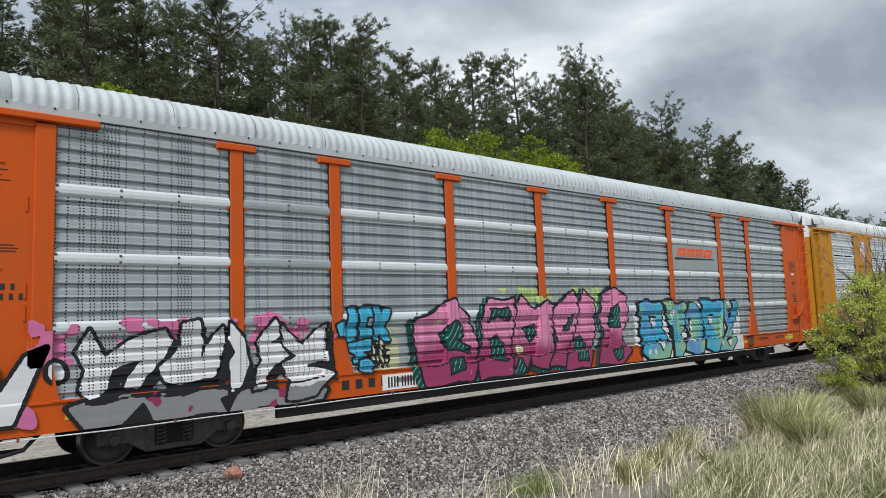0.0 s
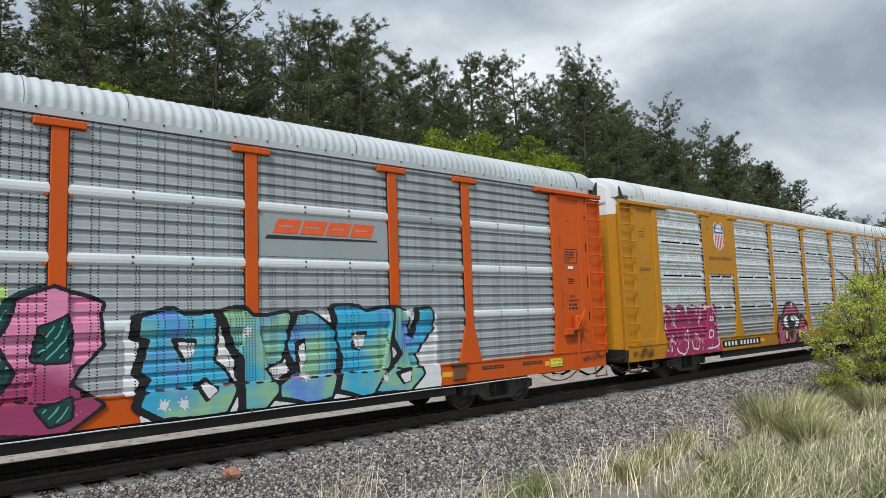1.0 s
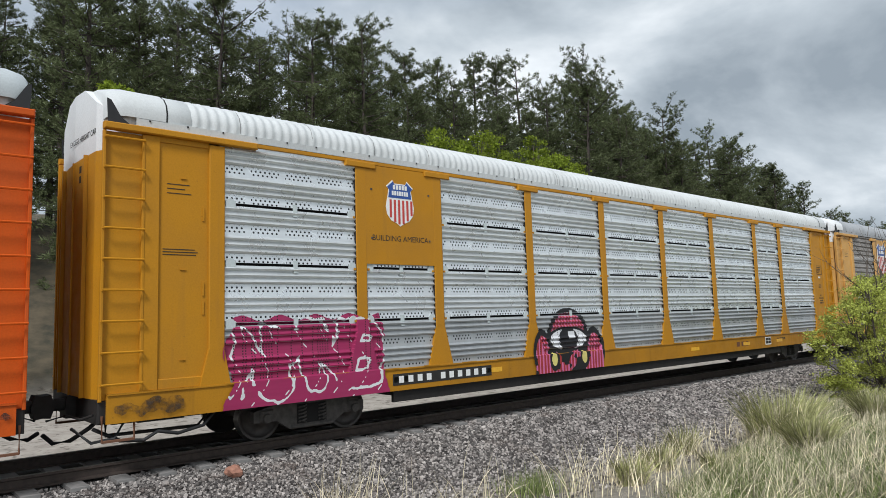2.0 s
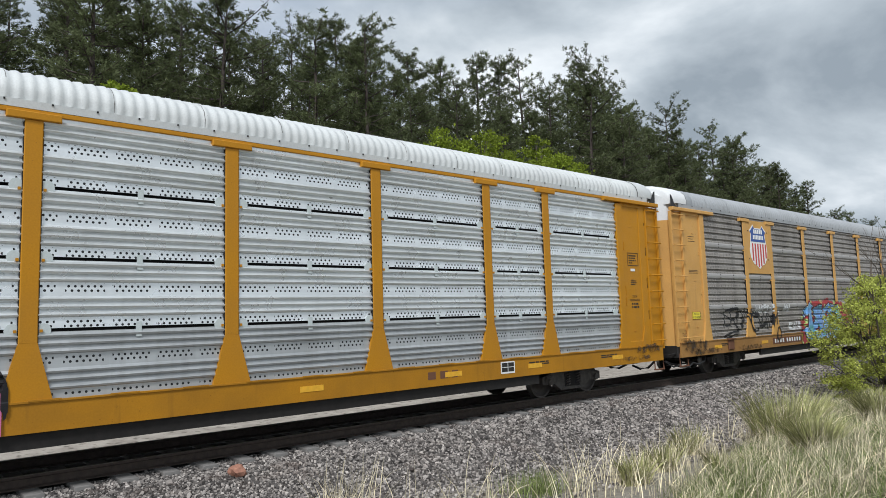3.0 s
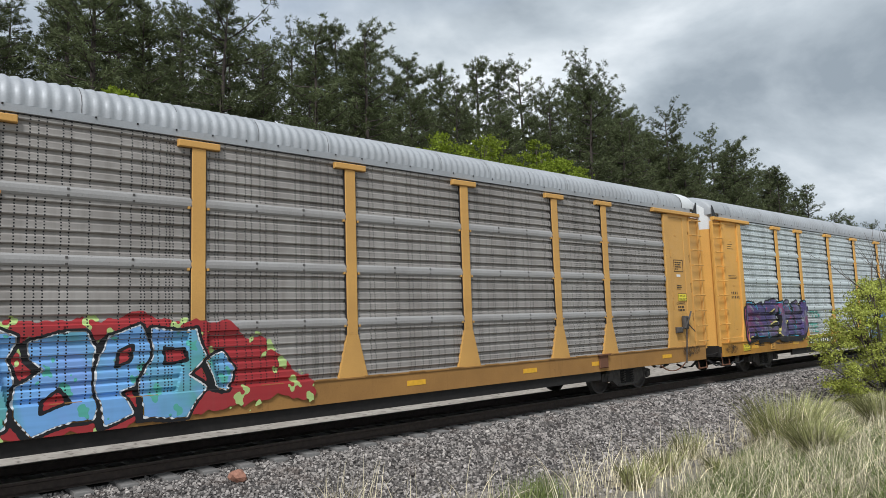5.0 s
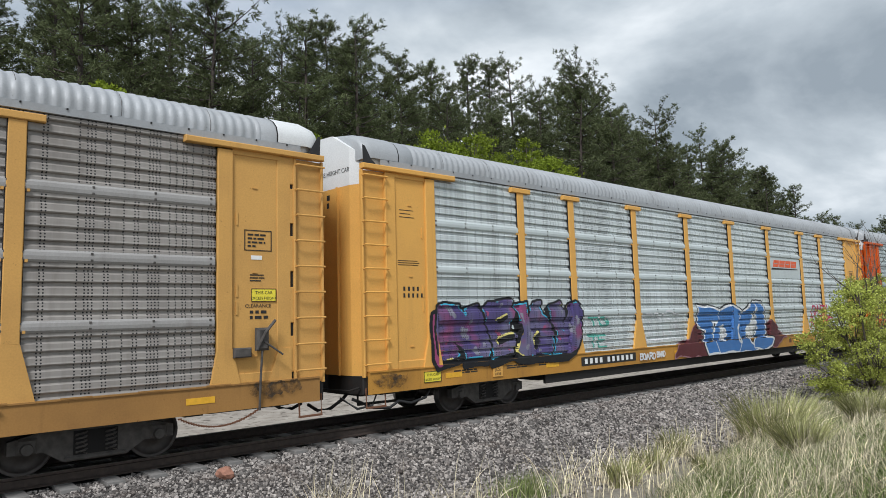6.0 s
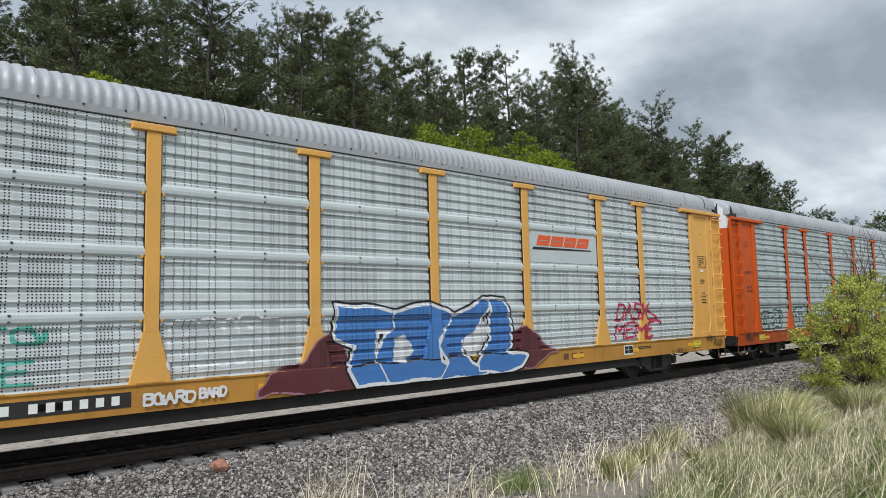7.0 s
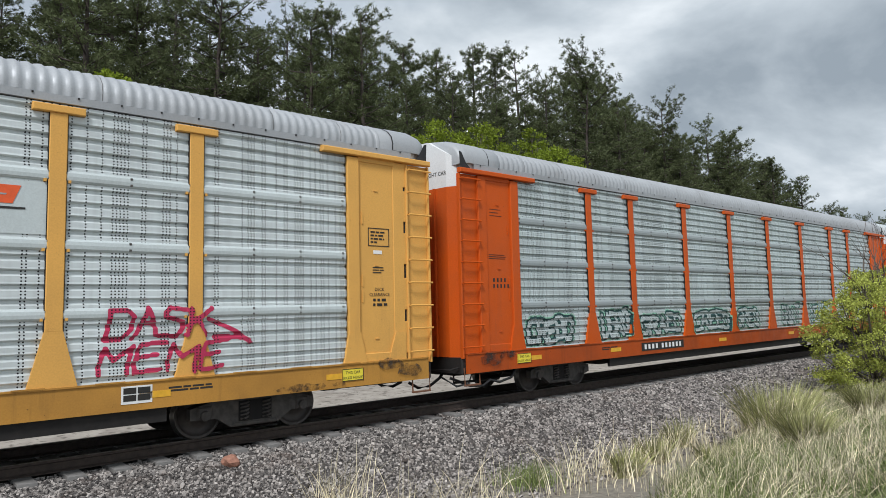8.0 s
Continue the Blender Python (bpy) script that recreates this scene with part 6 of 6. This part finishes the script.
def build_rock():
    rnd = random.Random(4)
    bm = bmesh.new()
    bmesh.ops.create_icosphere(bm, subdivisions=2, radius=0.14)
    for v in bm.verts:
        v.co *= 1 + 0.35 * noise.noise(v.co * 9)
        v.co.z *= 0.75
    me = bpy.data.meshes.new("rock")
    bm.to_mesh(me)
    bm.free()
    me.materials.append(plain("reddish_rock", (0.33, 0.16, 0.11), 0.9, 0.0, 0.25, 18))
    ob = new("rock", me)
    ob.location = (4.55, 10.3, -0.22)
    tagged(ob, "reddish rock lying on the grey ballast", "rock")


build_rock()


def blades(seed, roots, heights, lean, width, mat_, name, segs=3, droop=0.35):
    """Grass blades: tapered strips that bend over."""
    rs = np.random.RandomState(seed)
    N = len(roots)
    a = rs.uniform(0, 6.283, N)
    out = np.stack([np.cos(a), np.sin(a), np.zeros(N)], 1)
    acr = np.stack([-np.sin(a + 0.9), np.cos(a + 0.9), np.zeros(N)], 1)
    ln = np.abs(rs.normal(lean, lean * 0.6, N))[:, None]
    H = heights[:, None]
    rows = []
    for k in range(segs + 1):
        t = k / segs
        c = roots + out * ln * H * t ** 1.6 + np.array([0, 0, 1]) * H * (t - droop * ln * t ** 3)
        w = width[:, None] * (1 - t) ** 0.6
        rows += [c - acr * w, c + acr * w] if k < segs else [c]
    V = np.stack(rows, 1).reshape(-1, 3)
    n = 2 * segs + 1
    f = []
    base = np.arange(N) * n
    quads = [np.stack([base + 2 * k, base + 2 * k + 1, base + 2 * k + 3, base + 2 * k + 2], 1) for k in range(segs - 1)]
    tris = np.stack([base + n - 3, base + n - 2, base + n - 1], 1)
    me = bpy.data.meshes.new(name)
    me.from_pydata(V.tolist(), [], np.concatenate(quads).tolist() + tris.tolist())
    me.materials.append(mat_)
    return me


def ground_at(xy):
    return np.array([ground_z(float(x), float(y)) for x, y in xy])


def tufts(seed, count, region, per, spread):
    """Root points in tufts within a region: a function of x, y that gives the chance to grow there."""
    rs = np.random.RandomState(seed)
    pts = []
    while len(pts) < count:
        x, y = rs.uniform(2.5, 34), rs.uniform(1.0, 8.6)
        if rs.rand() < region(x, y):
            pts.append((x, y))
    c = np.repeat(np.array(pts), per, 0)
    xy = c + rs.normal(size=c.shape) * spread
    return np.column_stack([xy, ground_at(xy) - 0.02])


def meadow(x, y):
    """Chance of grass: thick on the bank, thin towards the stones."""
    if x > 3.9 * y + 1 or x < 0.55 * y:
        return 0.0
    thin = 0.10 + 0.90 * smooth(0.85, 1.25, x / max(y, 0.1))
    edge = 5.3 + 0.30 * (x - 8) if x > 8 else 5.3 - 0.6 * (8 - x)
    edge = min(edge, 8.3)
    edge += 0.5 * noise.noise((x * 0.6, y * 0.6, 7))
    patch = 0.35 + 0.65 * smooth(-0.25, 0.2, noise.noise((x * 0.9, y * 0.9, 2)))
    return thin * patch * max(0.0, min(1.0, (edge - y) / 0.9)) * min(1.0, 9.0 / (x * x + y * y) ** 0.5)


def build_grass():
    rs = np.random.RandomState(9)
    for name, seed, n, per, h, w, mat_, lean, label in (
            ("dry_grass", 21, 620, 20, (0.15, 0.62), (0.003, 0.006), STRAW, 0.62, "pale dry grass on the bank"),
            ("dry_litter", 26, 1100, 16, (0.04, 0.18), (0.003, 0.007), STRAW, 1.3, "matted dry grass litter on the soil"),
            ("green_grass", 22, 2000, 18, (0.10, 0.42), (0.003, 0.007), GREEN_GRASS, 0.6, "low green grass among the straw"),
            ("grey_green_weeds", 23, 620, 22, (0.05, 0.24), (0.006, 0.013), WEED, 0.75, "low grey-green weeds between the grass tufts")):
        roots = tufts(seed, n, meadow, per, 0.09)
        N = len(roots)
        me = blades(seed, roots, rs.uniform(*h, N), lean, rs.uniform(*w, N), mat_, name)
        tagged(new(name, me), label, "grass", kind="stuff")
    # the same grass round about, thinner
    for name, seed, mat_, label in (("sparse_straw", 24, STRAW, "thin dry grass around the bank"), ("sparse_green_grass", 25, GREEN_GRASS, "thin green grass around the bank")):
        q = np.random.RandomState(seed)
        c = np.column_stack([q.uniform(-30, 60, 1500), q.uniform(-22, 6.2, 1500)])
        c = c[(c[:, 0] < 0.5 * c[:, 1]) | (c[:, 0] > 4.0 * np.maximum(c[:, 1], 0) + 1.5) | (c[:, 1] < 0.5)]
        xy = np.repeat(c, 12, 0)
        xy = xy + q.normal(size=xy.shape) * 0.1
        N = len(xy)
        tagged(new(name, blades(seed, np.column_stack([xy, ground_at(xy) - 0.02]), q.uniform(0.15, 0.5, N), 0.45, q.uniform(0.003, 0.007, N), mat_, name)), label, "grass", kind="stuff")
    # tall straw stalks with loose seed heads
    spots = [(4.35, 7.0, 0.24, 230, 1.75), (4.7, 7.1, 0.5, 60, 1.4), (5.4, 7.0, 0.6, 34, 1.3), (6.1, 6.9, 0.6, 34, 1.3), (6.9, 6.8, 0.6, 34, 1.25), (8.3, 6.7, 0.6, 60, 1.35),
             (9.6, 7.0, 0.5, 70, 1.0), (10.8, 7.0, 0.6, 90, 1.0), (12.2, 7.2, 0.6, 90, 0.95), (11.2, 6.2, 0.7, 80, 0.9), (14.5, 7.3, 0.8, 90, 0.9), (9.0, 5.8, 0.7, 70, 0.8), (17, 7.2, 0.9, 80, 0.9)]
    tall = np.concatenate([np.full(n, h) for x, y, s, n, h in spots])
    xy = np.concatenate([rs.normal(size=(n, 2)) * s * 0.6 + (x, y) for x, y, s, n, h in spots])
    N = len(xy)
    roots = np.column_stack([xy, ground_at(xy) - 0.03])
    H = rs.uniform(0.3, 1.0, N) * tall * 0.92
    tagged(new("straw_stalks", blades(31, roots, H, 0.30, rs.uniform(0.0035, 0.008, N), STRAW, "straw_stalks", 5, 0.7)), "tall dry straw stalks at the ballast edge", "grass", kind="stuff")
    # fresh green tuft by the stones
    xy = rs.normal(size=(420, 2)) * (0.28, 0.22) + (8.35, 7.55)
    tagged(new("green_tuft", blades(32, np.column_stack([xy, ground_at(xy) - 0.02]), rs.uniform(0.25, 0.55, 420), 0.3, rs.uniform(0.003, 0.006, 420), GREEN_GRASS, "green_tuft")), "soft green grass tuft beside the ballast", "grass", kind="stuff")


build_grass()


def bunchgrass(x, y, n, h, r, seed, label):
    rs = np.random.RandomState(seed)
    root = new("bunchgrass")
    root.location = (x, y, ground_z(x, y))
    a, q = rs.uniform(0, 6.283, n), np.sqrt(rs.rand(n)) * r * 0.35
    roots = np.column_stack([q * np.cos(a), q * np.sin(a), np.full(n, -0.03)])
    part("green_leaves", blades(seed, roots, rs.uniform(0.55, 1.0, n) * h, 0.40, rs.uniform(0.008, 0.015, n), YUCCA, "green_leaves", 4, 0.10), None, root)
    m = int(n * 0.7)
    part("dry_leaves", blades(seed + 1, roots[:m] * 1.3, rs.uniform(0.4, 0.95, m) * h, 0.65, rs.uniform(0.006, 0.012, m), STRAW, "dry_leaves", 4, 0.45), None, root, "straw-coloured dry leaves")
    return tagged(root, label, "bunchgrass", "bunchgrass clumps")


bunchgrass(14.2, 6.2, 480, 1.3, 1.5, 51, "large green-grey bunchgrass clump on the bank")
bunchgrass(15.8, 6.7, 260, 1.1, 1.2, 53, "bunchgrass clump with many straw leaves")
bunchgrass(11.6, 4.6, 420, 0.8, 0.7, 55, "low bunchgrass clump in dry grass")
bunchgrass(16.6, 5.2, 420, 0.9, 0.8, 57, "bunchgrass clump near the shrub")
for x, y, n, h, r, seed in ((9.6, 6.6, 160, 0.62, 0.6, 61), (10.9, 6.9, 150, 0.6, 0.6, 63), (12.6, 7.4, 170, 0.7, 0.7, 65), (13.2, 5.4, 200, 0.7, 0.7, 67), (10.2, 5.4, 160, 0.55, 0.6, 69), (18.2, 7.2, 180, 0.8, 0.8, 71), (19.0, 6.2, 200, 0.8, 0.8, 73)):
    bunchgrass(x, y, n, h, r, seed, "small bunchgrass tuft with mixed green and straw leaves")


def build_shrub():
    rnd = random.Random(6)
    blobs = []
    for dx, z, r in ((-2.6, 0.9, 0.85), (-2.9, 1.7, 0.8), (-2.5, 2.5, 0.8), (-1.7, 3.1, 0.85), (-1.6, 1.3, 1.0), (-0.8, 2.2, 1.1), (-0.6, 3.2, 0.9), (0.6, 1.2, 1.1),
                     (0.8, 2.4, 1.1), (1.0, 3.5, 0.8), (2.3, 1.8, 1.1), (2.6, 3.1, 0.9), (-2.2, 0.35, 0.7), (-0.8, 0.5, 0.9), (1.8, 0.6, 1.0), (3.4, 3.6, 0.7), (4.0, 2.6, 1.0)):
        blobs.append((dx, rnd.uniform(-0.8, 0.8), z, r * 0.9))
    x, y = 25.0, 7.6
    root = new("shrub")
    root.matrix_basis = pose(x, y, ground_z(x, y) - 0.05)
    t, c = leafy_mesh(77, blobs, 40000, 0.066, BUSHLEAF, TWIG)
    part("stem", t, None, root)
    part("foliage", c, None, root)
    rs = random.Random(12)
    for i in range(14):
        g = Geo()
        p = Vector((rs.uniform(-0.9, 3.4), rs.uniform(-0.6, 0.6), 2.8))
        d = Vector((rs.uniform(-0.8, 0.5), rs.uniform(-0.4, 0.4), 1.0)).normalized()
        pts, rad = [p], [0.022]
        for k in range(5):
            d = (d + Vector((rs.uniform(-0.35, 0.35), rs.uniform(-0.3, 0.3), rs.uniform(-0.25, 0.15)))).normalized()
            p = p + d * 0.5
            pts.append(p)
            rad.append(0.022 - 0.0035 * (k + 1))
            tw = (d + Vector((rs.uniform(-1, 1), rs.uniform(-0.6, 0.6), rs.uniform(-0.3, 0.5)))).normalized()
            g.tube([p, p + tw * 0.25, p + tw * 0.45 + Vector((0, 0, 0.05))], [0.009, 0.006, 0.003], 4)
        g.tube(pts, rad, 5)
        part("dead_twig", g, TWIG, root, "bare grey twig above the leaves")
    tagged(root, "broad green shrub with bare twigs beside the tracks", "shrub")


build_shrub()


# ---- what moves: the train and its wheels ----
def motions():
    for car, s in CARS:
        walk(car, [(t * 0.5, pose(s - SPEED * t * 0.5, TRACK_Y, 0)) for t in range(17)])
    for ws, x in WHEELSETS:
        walk(ws, [(f / 30, pose(x, 0, WHEEL_R, 0, -math.degrees(SPEED * f / 30 / WHEEL_R), 0)) for f in range(241)])


motions()
